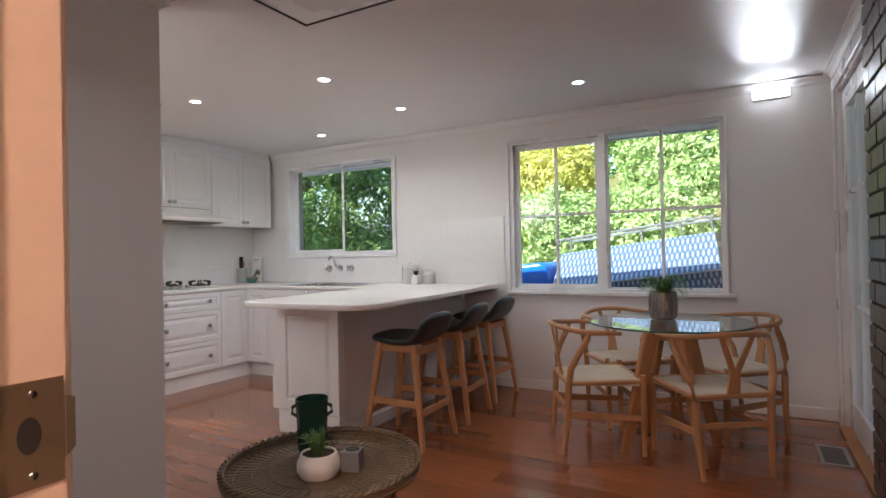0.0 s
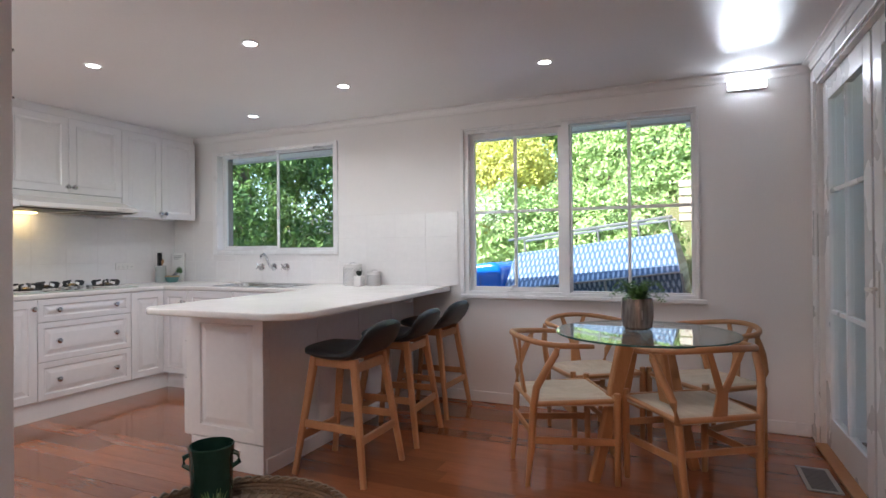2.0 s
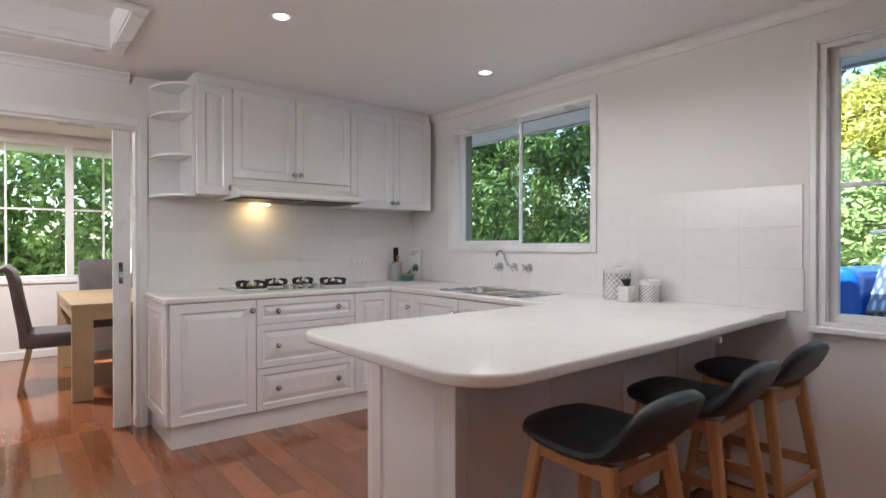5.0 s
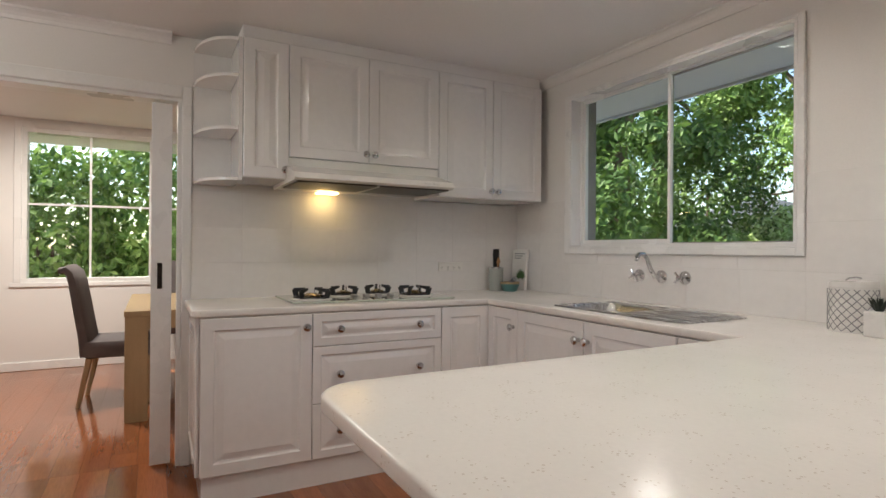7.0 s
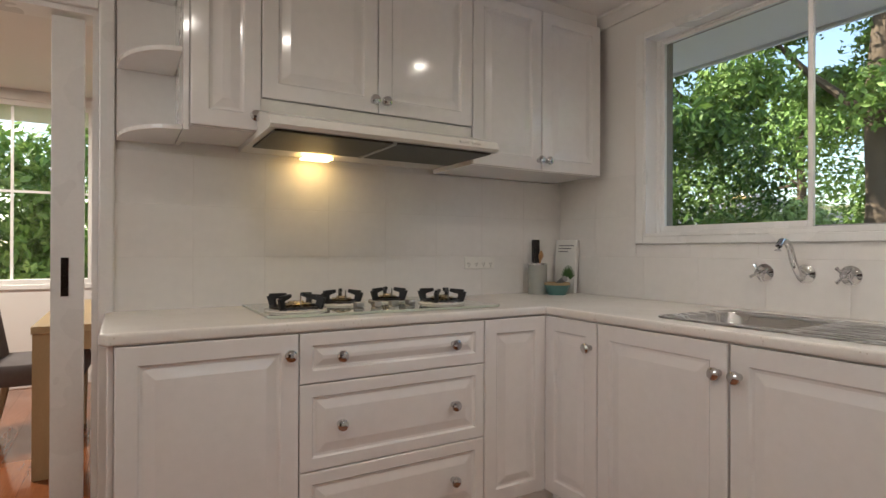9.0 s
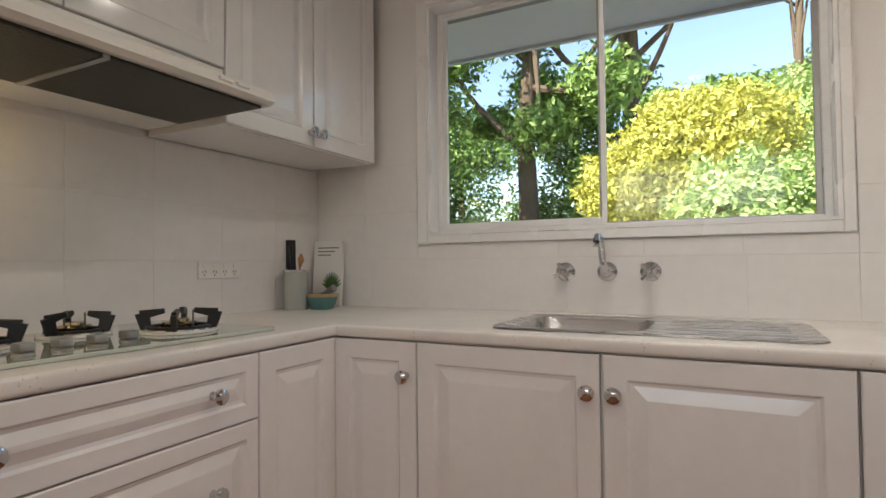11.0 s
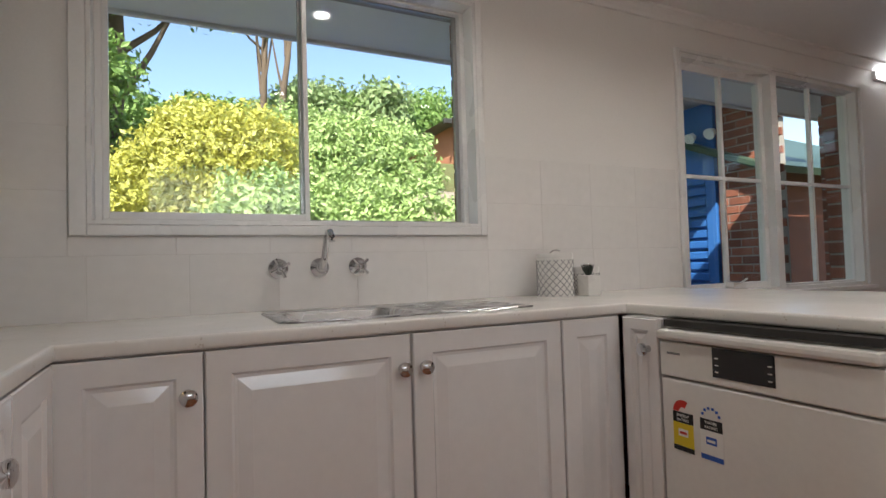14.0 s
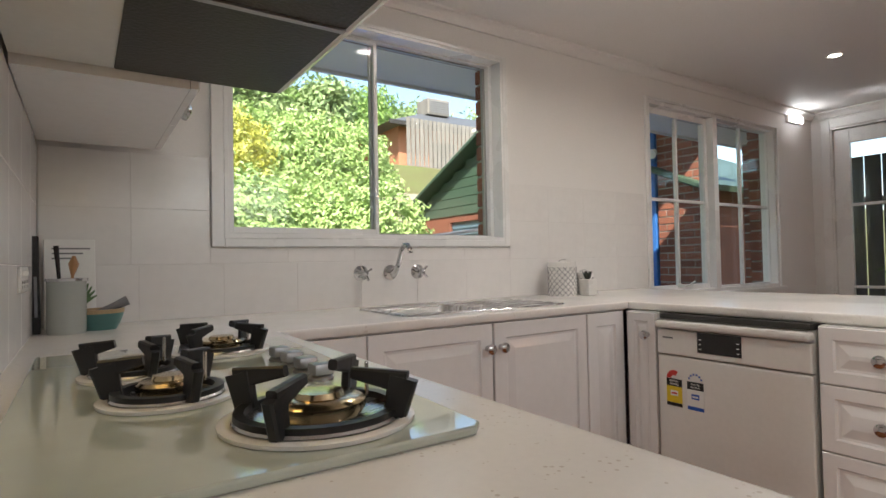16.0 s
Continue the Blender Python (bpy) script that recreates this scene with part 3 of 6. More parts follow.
setting("trim_doorway", bm, M_TRIM, "white moulded door frame round a wide doorway", "trim")
sd = thing("sliding_door", "white cavity sliding door, mostly slid open", "door", pose(XW - .055, 4.36, 0), kind="structure")
part("door_leaf", box(-.02, .02, 0, .10, .012, zt - .03, .003), M_TRIM, sd)
hb = box(.0205, .024, .03, .055, .96, 1.10, .001)
part("pull", hb, M_CHROME, sd, "recessed chrome flush pull")

# hall door frame with its strike plate
hx0, hx1, hz = HALL
bm = bmesh.new()
add_box(bm, hx0 - .06, hx0 - .0, YS + .0, YS + .018, 0, hz + .06, .004)
add_box(bm, hx1, hx1 + .06, YS + .0, YS + .018, 0, hz + .06, .004)
add_box(bm, hx0, hx1, YS + .0, YS + .018, hz, hz + .06, .004)
add_box(bm, hx0 + .001, hx0 + .02, YS - .14, YS + .0, 0, hz - .001)
add_box(bm, hx1 - .02, hx1 - .001, YS - .14, YS + .0, 0, hz - .001)
add_box(bm, hx0 + .02, hx1 - .02, YS - .14, YS, hz - .02, hz - .001)
add_box(bm, hx0 + .021, hx0 + .033, YS - .14, YS - .075, 0, hz - .02, .003)
setting("trim_hall_door", bm, M_WARMFRAME, "painted door frame with warm hall light tinted into its colour", "trim")
sp = thing("strike_plate", "worn metal strike plate screwed to the door frame", "strike plate", pose(hx0 + .0205, YS - .035, 0.985), kind="structure")
part("plate", box(0, .0025, -.032, .032, -.06, .06, .001), M_BRASS, sp)
part("lip", bar((.001, .03, 0), (-.012, .05, 0), .075, .002, .06, .002, side=(0, 0, 1)), M_BRASS, sp)
part("latch_hole", lathe([(0, .0030), (.012, .0030), (.012, .0026), (0, .0026)], 16), M_DARK, sp, at=pose(0, -.004, 0, 0, 90) @ Matrix.Diagonal((1.7, 1, 1, 1)))
for sz in (-.045, .045):
    part("screw", lathe([(0, .0045), (.004, .004), (.005, .0026), (0, .0026)], 12), M_STEEL, sp, at=pose(0, 0, sz, 0, 90))

# ---- fitted kitchen ----
FX, FY, PX = -3.268, 6.118, -1.712      # cabinet faces: hob run, sink run, peninsula
BT = 0.90
ZK, ZD = 0.135, 0.862                    # top of the kickboard and of the doors


def unit(name, label, at, w, depth, z0=ZK, z1=ZD, group="base cabinets"):
    u = thing(name, label, "cabinet", at, group)
    part("body", box(.001, w - .001, .002, depth, z0, z1), M_CARC, u)
    return u


# hob run: local x runs along +y, faces +x
def hob_at(y, z=0.0, x=FX):
    return pose(x, y, z, 0, 0, 90)


u = unit("base_cabinet", "white moulded single door base cabinet with chrome knob", hob_at(4.56), 0.51, .575)
cabinet_door(u, 0, ZK, .51, ZD - ZK, [(.475, .66)])
part("end_panel", raised_panel(.56, ZD - ZK, .016, .06), M_CAB, u, at=pose(-.001, .575, ZK, 0, 0, -90) @ Matrix.Diagonal((1, 1, 1, 1)))
u = unit("drawer_cabinet", "white cabinet with three moulded drawers and chrome knobs", hob_at(5.07), 0.72, .575)
for z0, z1 in ((.695, ZD), (.41, .695), (ZK, .41)):
    cabinet_door(u, 0, z0, .72, z1 - z0, [(.135, (z1 - z0) / 2), (.575, (z1 - z0) / 2)], .04, "drawer")
u = unit("base_cabinet", "narrow white moulded corner cabinet front", hob_at(5.79), 0.31, .575)
cabinet_door(u, 0, ZK, .31, ZD - ZK)
setting("kickboard_hob", box(XW + .03, FX - .0, 4.57, FY + .0395, .0, ZK - .002), M_CAB, "white kickboard under the base cabinets", "kickboard")


def sink_at(x, z=0.0):
    return pose(x, FY, z)


u = unit("base_cabinet", "narrow white moulded corner door with chrome knob", sink_at(-3.255), .29, .59)
cabinet_door(u, 0, ZK, .29, ZD - ZK, [(.255, .628)])
u = unit("sink_cabinet", "white double door cabinet under the sink", sink_at(-2.965), 1.01, .59)
cabinet_door(u, 0, ZK, .508, ZD - ZK, [(.478, .634)])
cabinet_door(u, .512, ZK, .498, ZD - ZK, [(.028, .634)])
u = unit("base_cabinet", "narrow white moulded corner panel cabinet", sink_at(-1.953), .235, .59)
cabinet_door(u, 0, ZK, .235, ZD - ZK)
setting("kickboard_sink", box(FX, PX, FY + .04, FY + .055, 0, ZK - .002), M_CAB, "white kickboard under the sink cabinets", "kickboard")


# peninsula: local x runs along -y, faces -x
def pen_at(y, z=0.0):
    return pose(PX, y, z, 0, 0, -90)


u = unit("base_cabinet", "very narrow white moulded door with chrome knob", pen_at(6.075), .145, .575)
cabinet_door(u, 0, ZK, .145, ZD - ZK, [(.105, .632)], .035)
u = unit("drawer_cabinet", "white peninsula cabinet with moulded drawers and knobs", pen_at(5.33), .34, .575)
for z0, z1 in ((.675, ZD), (.46, .675), (ZK, .46)):
    cabinet_door(u, 0, z0, .34, z1 - z0, [(.17, (z1 - z0) / 2)], .04, "drawer")
setting("kickboard_peninsula", box(PX + .04, PX + .055, 4.99, 6.08, 0, ZK - .002), M_CAB, "white kickboard under the peninsula", "kickboard")
PB = -1.095                              # seating side of the peninsula body
pen = thing("peninsula_body", "white panelled peninsula end and back under the breakfast bar", "cabinet")
part("back_panel", box(PB - .05, PB, 4.99, WY - .02, .0, ZD), M_CAB, pen)
part("end_board", box(PX + .10, PB, 4.955, 4.988, .0, ZD), M_CAB, pen)
part("end_panel", raised_panel(PB - PX - .10, .70, .016, .065), M_CAB, pen, at=pose(PX + .10, 4.954, .16))
part("end_plinth", box(PX + .10, PB + .0, 4.938, 4.954, 0, .155, .003), M_CAB, pen)
for yy in (5.42, 5.88, 6.34):
    part("batten", box(PB, PB + .004, yy - .012, yy + .012, .09, ZD), M_CAB, pen)
part("skirting", box(PB, PB + .012, 4.955, WY - .02, 0, .085, .003), M_CAB, pen)
lk = lathe([(0, 0), (.012, 0), (.012, .02), (.008, .024), (0, .024)], 14)
part("bracket_stud", lk, M_CHROME, pen, "small chrome stud", at=pose(-.80, 5.95, BT - .036, 180))
part("bracket", box(PB, -.72, 5.94, 5.96, BT - .06, BT - .038, .003), M_CAB, pen)

# one continuous worktop, with the sink cut-out
def worktop_bm(outline):
    sx, hy = -2.55, WY - .003
    hole = [(sx, 6.555), (-2.385, 6.555), (-2.355, 6.525), (-2.355, 6.245), (-2.385, 6.215), (-2.715, 6.215), (-2.745, 6.245), (-2.745, 6.525), (-2.715, 6.555), (sx - .0004, 6.555)]
    path = outline[:-1] + [(sx, hy)] + hole + [(sx - .0004, hy), outline[-1]]
    bm = outline_slab(path, BT - .036, BT)
    cut = {(round(x, 4), round(y, 4)) for x, y in hole + [(sx, hy), (sx - .0004, hy)]}

    def free(e):
        return not all((round(v.co.x, 4), round(v.co.y, 4)) in cut for v in e.verts)
    es = [e for e in bm.edges if abs(e.verts[0].co.z - e.verts[1].co.z) < 1e-6 and free(e) and len(e.link_faces) == 2 and max(v.co.y for v in e.verts) < WY - .01]
    bmesh.ops.bevel(bm, geom=es, offset=.009, segments=3, affect='EDGES', profile=0.5)
    return bm


bx, by, px = -3.245, 6.095, -1.690
OX = -0.685
pts = [(XW + .003, 4.525), (bx - .02, 4.525), (bx, 4.545), (bx, by), (px, by)]
pts += arc(px + .115, 4.765, .11, 180, 262, 6) + arc(OX - .18, 4.84, .18, 275, 360, 8) + [(OX - .02, 5.6), (OX - .075, WY - .30), (OX - .085, WY - .003), (XW + .003, WY - .003)]
wt = tagged(part("worktop", worktop_bm(pts), M_BENCH, smooth=True), "off-white speckled laminate worktop with rounded peninsula end", "worktop")

# tiles behind the benches
def tile_field(wall, name, spots, size, place):
    field = thing(name, "white glazed wall tiles behind the worktop", "tiles", kind="structure")
    for w, h in sorted({s[2:] for s in spots}):
        me = mesh_of(box(.0006, w - .0006, -.007, 0, .0006, h - .0006, .0012), M_TILE, False, "tile")
        for u0, v0, tw, th in spots:
            if (tw, th) == (w, h):
                o = new("tile", me)
                o.parent = field
                o.matrix_basis = place(u0, v0)
    return field


rows = [(BT + .001, .20), (BT + .201, .20), (BT + .401, .20)]
spots = []
for v, h in rows:
    for i in range(8):
        spots.append((4.545 + i * .273, v, .273, h))
tile_field("w", "tiles_hob", spots, 0, lambda u0, v0: pose(XW + .0015, u0, v0, 0, 0, 90))
part("grout", box(XW + .001, XW + .0076, 4.545, WY - .001, BT, BT + .601), M_GROUT, bpy.data.objects["tiles_hob"])
spots = []
kx0, kx1, kz0 = KW[0] - .052, KW[1] + .036, KW[2] - .040
for v, h in rows:
    n0 = 2
    if v + h < kz0 + .001:
        for i in range(11):
            spots.append((XW + .012 + i * .286, v, .286, h))
    else:
        w = (kx0 - XW - .012) / 2
        for i in range(2):
            spots.append((XW + .012 + i * w, v, w, h))
        w2 = (-.70 - kx1) / 4
        for i in range(4):
            spots.append((kx1 + i * w2, v, w2, h))
        if v < kz0 - .01:
            w3 = (kx1 - kx0) / 5
            for i in range(5):
                spots.append((kx0 + i * w3, v, w3, kz0 - v - .001))
tile_field("w", "tiles_sink", spots, 0, lambda u0, v0: pose(u0, WY - .0015, v0))

gb = box(XW + .01, -.70, WY - .0072, WY - .001, BT, kz0)
add_box(gb, XW + .01, kx0, WY - .0072, WY - .001, kz0, BT + .601)
add_box(gb, kx1, -.70, WY - .0072, WY - .001, kz0, BT + .601)
part("grout", gb, M_GROUT, bpy.data.objects["tiles_sink"])

# wall cabinets
UX, UT = -3.505, 2.262


def up_at(y, z):
    return pose(UX, y, z, 0, 0, 90)


def wall_unit(y0, y1, z0, label, doors):
    u = thing("wall_cabinet", label, "cabinet", up_at(y0, 0), "wall cabinets")
    part("body", box(.001, y1 - y0 - .001, .002, UX - XW - .009, z0, UT), M_CAB, u)
    for a, b, kn in doors:
        cabinet_door(u, a, z0, b - a, UT - z0, [kn], .055)
    return u


wall_unit(4.77, 5.00, 1.545, "narrow white gloss wall cabinet beside the hood", [(0, .23, (.205, .045))])
wall_unit(5.00, 5.89, 1.665, "white gloss double door cabinet above the hood", [(0, .445, (.42, .045)), (.445, .89, (.025, .045))])
wall_unit(5.89, 6.665, 1.505, "tall white gloss double door wall cabinet by the window", [(0, .39, (.365, .045)), (.39, .775, (.025, .045))])
sh = thing("corner_shelf_unit", "white open corner shelves with curved fronts", "shelf", group="wall cabinets")
part("back_panel", box(XW + .009, XW + .02, 4.56, 4.77, 1.53, UT), M_CAB, sh)
part("side_panel", box(XW + .02, UX - .002, 4.752, 4.769, 1.53, UT), M_CAB, sh)
for z in (1.53, 1.79, 2.06, UT - .016):
    pl = [(XW + .02, 4.75)] + [(XW + .02 + .315 * math.cos(radians(a)), 4.75 - .19 * math.sin(radians(a))) for a in range(0, 91, 9)]
    part("shelf", outline_slab(pl, z, z + .016, .003), M_CAB, sh)
setting("bulkhead", box(XW + .001, UX - .006, 4.77, 6.665, UT + .001, CZ - .001), M_CEIL, "white infill between the wall cabinets and the ceiling", "bulkhead")

# range hood
hd = thing("range_hood", "white slide-out range hood with dark greasy filters", "range hood")
HY0, HY1 = 4.985, 5.885
bm = bmesh.new()
prof = [(XW + .009, 1.62), (-3.49, 1.62), (-3.30, 1.565), (-3.285, 1.535), (-3.300, 1.525), (-3.48, 1.525), (XW + .009, 1.525)]
ra = [bm.verts.new((x, HY0, z)) for x, z in prof]
rb = [bm.verts.new((x, HY1, z)) for x, z in prof]
for i in range(len(prof)):
    j = (i + 1) % len(prof)
    bm.faces.new((ra[i], ra[j], rb[j], rb[i]))
bm.faces.new(ra[::-1])
bm.faces.new(rb)
add_box(bm, XW + .01, -3.493, HY0, HY1, 1.62, 1.662)
part("casing", bm, M_ENAMEL, hd)
for f0, f1 in ((HY0 + .02, 5.43), (5.445, HY1 - .02)):
    fb = box(-3.66, -3.315, f0, f1, 1.517, 1.5245, .002)
    part("filter", fb, M_FILTER, hd, "dark greasy mesh filter")
part("divider", box(-3.66, -3.315, 5.4305, 5.4445, 1.514, 1.524), M_ALU, hd)
part("lamp_lens", box(-3.79, -3.71, 5.22, 5.34, 1.506, 1.516, .003), M_HOODLAMP, hd, "glowing warm lamp cover")
for yy in (5.70, 5.755):
    part("switch", box(-3.296, -3.284, yy, yy + .04, 1.546, 1.556, .002), M_WHITEPL, hd)
part("emblem", box(-3.3115, -3.305, 5.14, 5.19, 1.56, 1.568), M_ALU, hd, "small plain grey maker's mark")
hl = new("hood_lamp", bpy.data.lights.new("hood_lamp", 'AREA'))
hl.data.shape, hl.data.size, hl.data.size_y = 'RECTANGLE', .14, .09
hl.data.energy, hl.data.color = .045, (1.0, .66, .26)
hl.matrix_world = pose(-3.75, 5.28, 1.50)

# downlights
for x, y in ((-2.33, 4.866), (-1.215, 4.99), (-1.19, 5.855), (-2.345, 6.235), (0.185, 5.965), (0.2, 3.1), (-2.4, 3.1)):
    d = thing("downlight", "round recessed white ceiling downlight, switched on", "downlight", pose(x, y, CZ), "ceiling downlights")
    part("rim", lathe([(.034, -.001), (.05, -.001), (.052, -.004), (.047, -.008), (.036, -.006), (.034, -.001)], 26), M_TRIM, d, smooth=True)
    part("lens", lathe([(0, -.003), (.0345, -.003), (.0345, -.001), (0, -.001)], 26), M_LAMP, d, "glowing lens")
    lt = new("downlight_lamp", bpy.data.lights.new("downlight_lamp", 'AREA'))
    lt.data.shape, lt.data.size = 'DISK', .08
    lt.data.energy, lt.data.color = 1.25, (1.0, .96, .91)
    lt.data.spread = radians(150)
    lt.matrix_world = pose(x, y, CZ - .012)
# Unseen lamps: the warm hall light, and fill added for the further room.
for x, y, e, c in ((1.1, 1.5, 13, (1.0, .60, .42)), (-5.6, 3.6, 22, (1.0, .95, .88))):
    lt = new("unseen_lamp", bpy.data.lights.new("unseen_lamp", 'AREA'))
    lt.data.shape, lt.data.size, lt.data.energy, lt.data.color = 'DISK', .2, e, c
    lt.matrix_world = pose(x, y, 2.37)


def loft(rings, bm=None, cap=True):
    bm = bm or bmesh.new()
    vs = [[bm.verts.new(p) for p in r] for r in rings]
    n = len(vs[0])
    for a, b in zip(vs, vs[1:]):
        for k in range(n):
            bm.faces.new((a[k], a[(k + 1) % n], b[(k + 1) % n], b[k]))
    if cap:
        bm.faces.new(vs[0][::-1])
        bm.faces.new(vs[-1])
    return bm


def bent_cushion(spine, n=20, power=0.6):
    """A cushion lofted along a spine of (x, z, half width, half thickness) in the xz plane."""
    rings = []
    for i, (x, z, hw, ht) in enumerate(spine):
        a, b = spine[max(i - 1, 0)], spine[min(i + 1, len(spine) - 1)]
        d = Vector((b[0] - a[0], 0, b[1] - a[1])).normalized()
        nrm = Vector((-d.z, 0, d.x))
        r = []
        for k in range(n):
            c, s = math.cos(2 * math.pi * k / n), math.sin(2 * math.pi * k / n)
            c = math.copysign(abs(c) ** power, c)
            s = math.copysign(abs(s) ** power, s)
            r.append(Vector((x, 0, z)) + Vector((0, 1, 0)) * hw * c + nrm * ht * s)
        rings.append(r)
    return loft(rings)


# ---- on and in the benches ----
def control_bm():
    """A round skirt with a square grip on top."""
    bm = lathe([(0, .0112), (.020, .0112), (.020, .015), (.016, .018), (0, .018)], 18)
    return add_box(bm, -.016, .016, -.016, .016, .0185, .037, .004)


# gas hob: local x runs along +y
hob = thing("gas_cooktop", "white glass gas cooktop with four black iron burners", "cooktop", pose(0, 0, BT))
part("glass_plate", outline_slab([(-3.80, 4.995)] + [(-3.36, 4.995), (-3.345, 5.01), (-3.30, 5.895), (-3.315, 5.91), (-3.80, 5.91)], .001, .011, .003), M_HOBGLASS, hob)
for bx_, by_, br, arms in ((-3.49, 5.125, .098, 4), (-3.62, 5.345, .074, 3), (-3.645, 5.56, .070, 3), (-3.475, 5.73, .085, 4)):
    b = part("burner", lathe([(br, .0115), (br + .012, .0118), (br + .013, .0165), (br + .006, .019), (br - .002, .0165), (br, .0115)], 30), M_ENAMEL, hob, at=pose(bx_, by_, 0), smooth=True)
    part("drip_bowl", lathe([(0, .013), (br - .012, .0135), (br - .002, .018), (br - .004, .021), (br * .6, .0165), (0, .0165)], 30), M_STEEL, b, smooth=True)
    part("burner_ring", lathe([(br - .016, .017), (br - .004, .017), (br - .004, .028), (br - .016, .028), (br - .016, .017)], 30), M_IRON, b, smooth=True)
    part("burner_cap", lathe([(0, .018), (br * .50, .018), (br * .55, .026), (br * .55, .034), (br * .50, .038), (br * .3, .039), (br * .27, .045), (0, .047)], 26), M_BURNER, b, smooth=True)
    for k in range(arms):
        a = math.pi / 4 + 2 * math.pi * k / arms
        ca, sa = math.cos(a), math.sin(a)
        r0, r1, r2 = br - .006, br - .002, br * .42
        tb = bar((ca * r0, sa * r0, .020), (ca * (r1 + .006), sa * (r1 + .006), .062), .013, .026, .013, .034, side=(-sa, ca, 0))
        bar((ca * (r1 + .010), sa * (r1 + .010), .056), (ca * r2, sa * r2, .066), .012, .026, .012, .013, tb, side=(-sa, ca, 0))
        part("pan_support", tb, M_IRON, b, "black iron pan support")
    part("igniter", lathe([(0, .03), (.0025, .03), (.0025, .07), (0, .071)], 8, cx=br * .62), M_STEEL, b)
for i in range(4):
    part("control_knob", control_bm(), M_ALU, hob, "grey metal knob", at=pose(-3.408, 5.335 + i * .071, 0, 0, 0, 4), smooth=True)

# sink
sk = thing("sink", "stainless steel sink with a drainer let into the worktop", "sink", pose(0, 0, BT))
sx0, sx1, sy0, sy1 = -2.78, -1.98, 6.17, 6.60
rim = arc(sx1 - .05, sy1 - .05, .05, 0, 90, 5) + arc(sx0 + .05, sy1 - .05, .05, 90, 180, 5) + arc(sx0 + .05, sy0 + .05, .05, 180, 270, 5) + arc(sx1 - .05, sy0 + .05, .05, 270, 360, 5)


def basin(outer, inner_box, depth):
    bm = bmesh.new()
    ix0, ix1, iy0, iy1 = inner_box

    def rr(x0, x1, y0, y1, r):
        return arc(x1 - r, y1 - r, r, 0, 90, 5) + arc(x0 + r, y1 - r, r, 90, 180, 5) + arc(x0 + r, y0 + r, r, 180, 270, 5) + arc(x1 - r, y0 + r, r, 270, 360, 5)
    rings = [[Vector((x, y, .0015)) for x, y in outer], [Vector((x, y, .006)) for x, y in rr(sx0 + .004, sx1 - .004, sy0 + .004, sy1 - .004, .047)],
             [Vector((x, y, .006)) for x, y in rr(sx0 + .02, sx1 - .02, sy0 + .02, sy1 - .02, .04)],
             [Vector((x, y, .003)) for x, y in rr(sx0 + .03, sx1 - .03, sy0 + .03, sy1 - .03, .04)],
             [Vector((x, y, .003)) for x, y in rr(ix0, ix1, iy0, iy1, .05)],
             [Vector((x, y, -.006)) for x, y in rr(ix0 + .006, ix1 - .006, iy0 + .006, iy1 - .006, .05)],
             [Vector((x, y, -depth)) for x, y in rr(ix0 + .02, ix1 - .02, iy0 + .02, iy1 - .02, .05)]]
    return loft(rings, bm, False), rings


bm, rings = basin(rim, (sx0 + .05, -2.37, sy0 + .06, sy1 - .06), .15)
bm.faces.new([bm.verts.new(p) for p in rings[-1]])
part("basin", bm, M_STEEL, sk, smooth=True)
for i in range(9):
    yy = sy0 + .06 + i * (sy1 - sy0 - .12) / 8
    part("drainer_rib", box(-2.33, sx1 - .06, yy - .006, yy + .006, .0032, .0040, .0003), M_STEEL, sk)
part("waste", lathe([(0, -.1480), (.03, -.1480), (.034, -.1470), (.034, -.1495), (0, -.1495)], 20), M_CHROME, sk, at=pose(-2.55, 6.385, 0))

# tap set
tap = thing("wall_tap", "chrome wall tap with swan spout and two cross handles", "tap", pose(-2.55, WY - .007, 1.048))
ros = [(0, .0), (.034, .0), (.034, .007), (.027, .013), (.018, .021), (.013, .034), (0, .034)]
part("spout", tube([(0, -.02, 0), (0, -.055, .005), (0, -.085, .04), (0, -.11, .095), (0, -.135, .118), (0, -.165, .118), (0, -.182, .10), (0, -.186, .085)], [.014, .0135, .012, .011, .0105, .0105, .0115, .012], 12), M_CHROME, tap, smooth=True)
part("rosette", lathe(ros, 22), M_CHROME, tap, at=pose(0, 0, 0, 90), smooth=True)
for dx in (-.146, .143):
    h = part("handle", lathe(ros, 22), M_CHROME, tap, at=pose(dx, 0, 0, 90), smooth=True)
    cb = lathe([(0, .034), (.012, .034), (.016, .042), (.014, .054), (.008, .060), (0, .061)], 16)
    for k in range(4):
        a = math.pi / 4 * (0.6 if dx < 0 else 1.0) + k * math.pi / 2
        tube([(0, 0, .047), (.018 * math.cos(a), .018 * math.sin(a), .047), (.036 * math.cos(a), .036 * math.sin(a), .047)], [.006, .005, .0065], 8, cb)
    part("cross_grip", cb, M_CHROME, h, smooth=True)

def lettering(word, size):
    """Raised letters as a bmesh, centred on x, lying in the xy plane."""
    cu = bpy.data.curves.new("letters", 'FONT')
    cu.body, cu.size, cu.align_x, cu.extrude = word, size, 'CENTER', .0002
    ob = bpy.data.objects.new("letters", cu)
    bm = bmesh.new()
    bm.from_mesh(ob.to_mesh())
    bpy.data.objects.remove(ob)
    bpy.data.curves.remove(cu)
    return bm


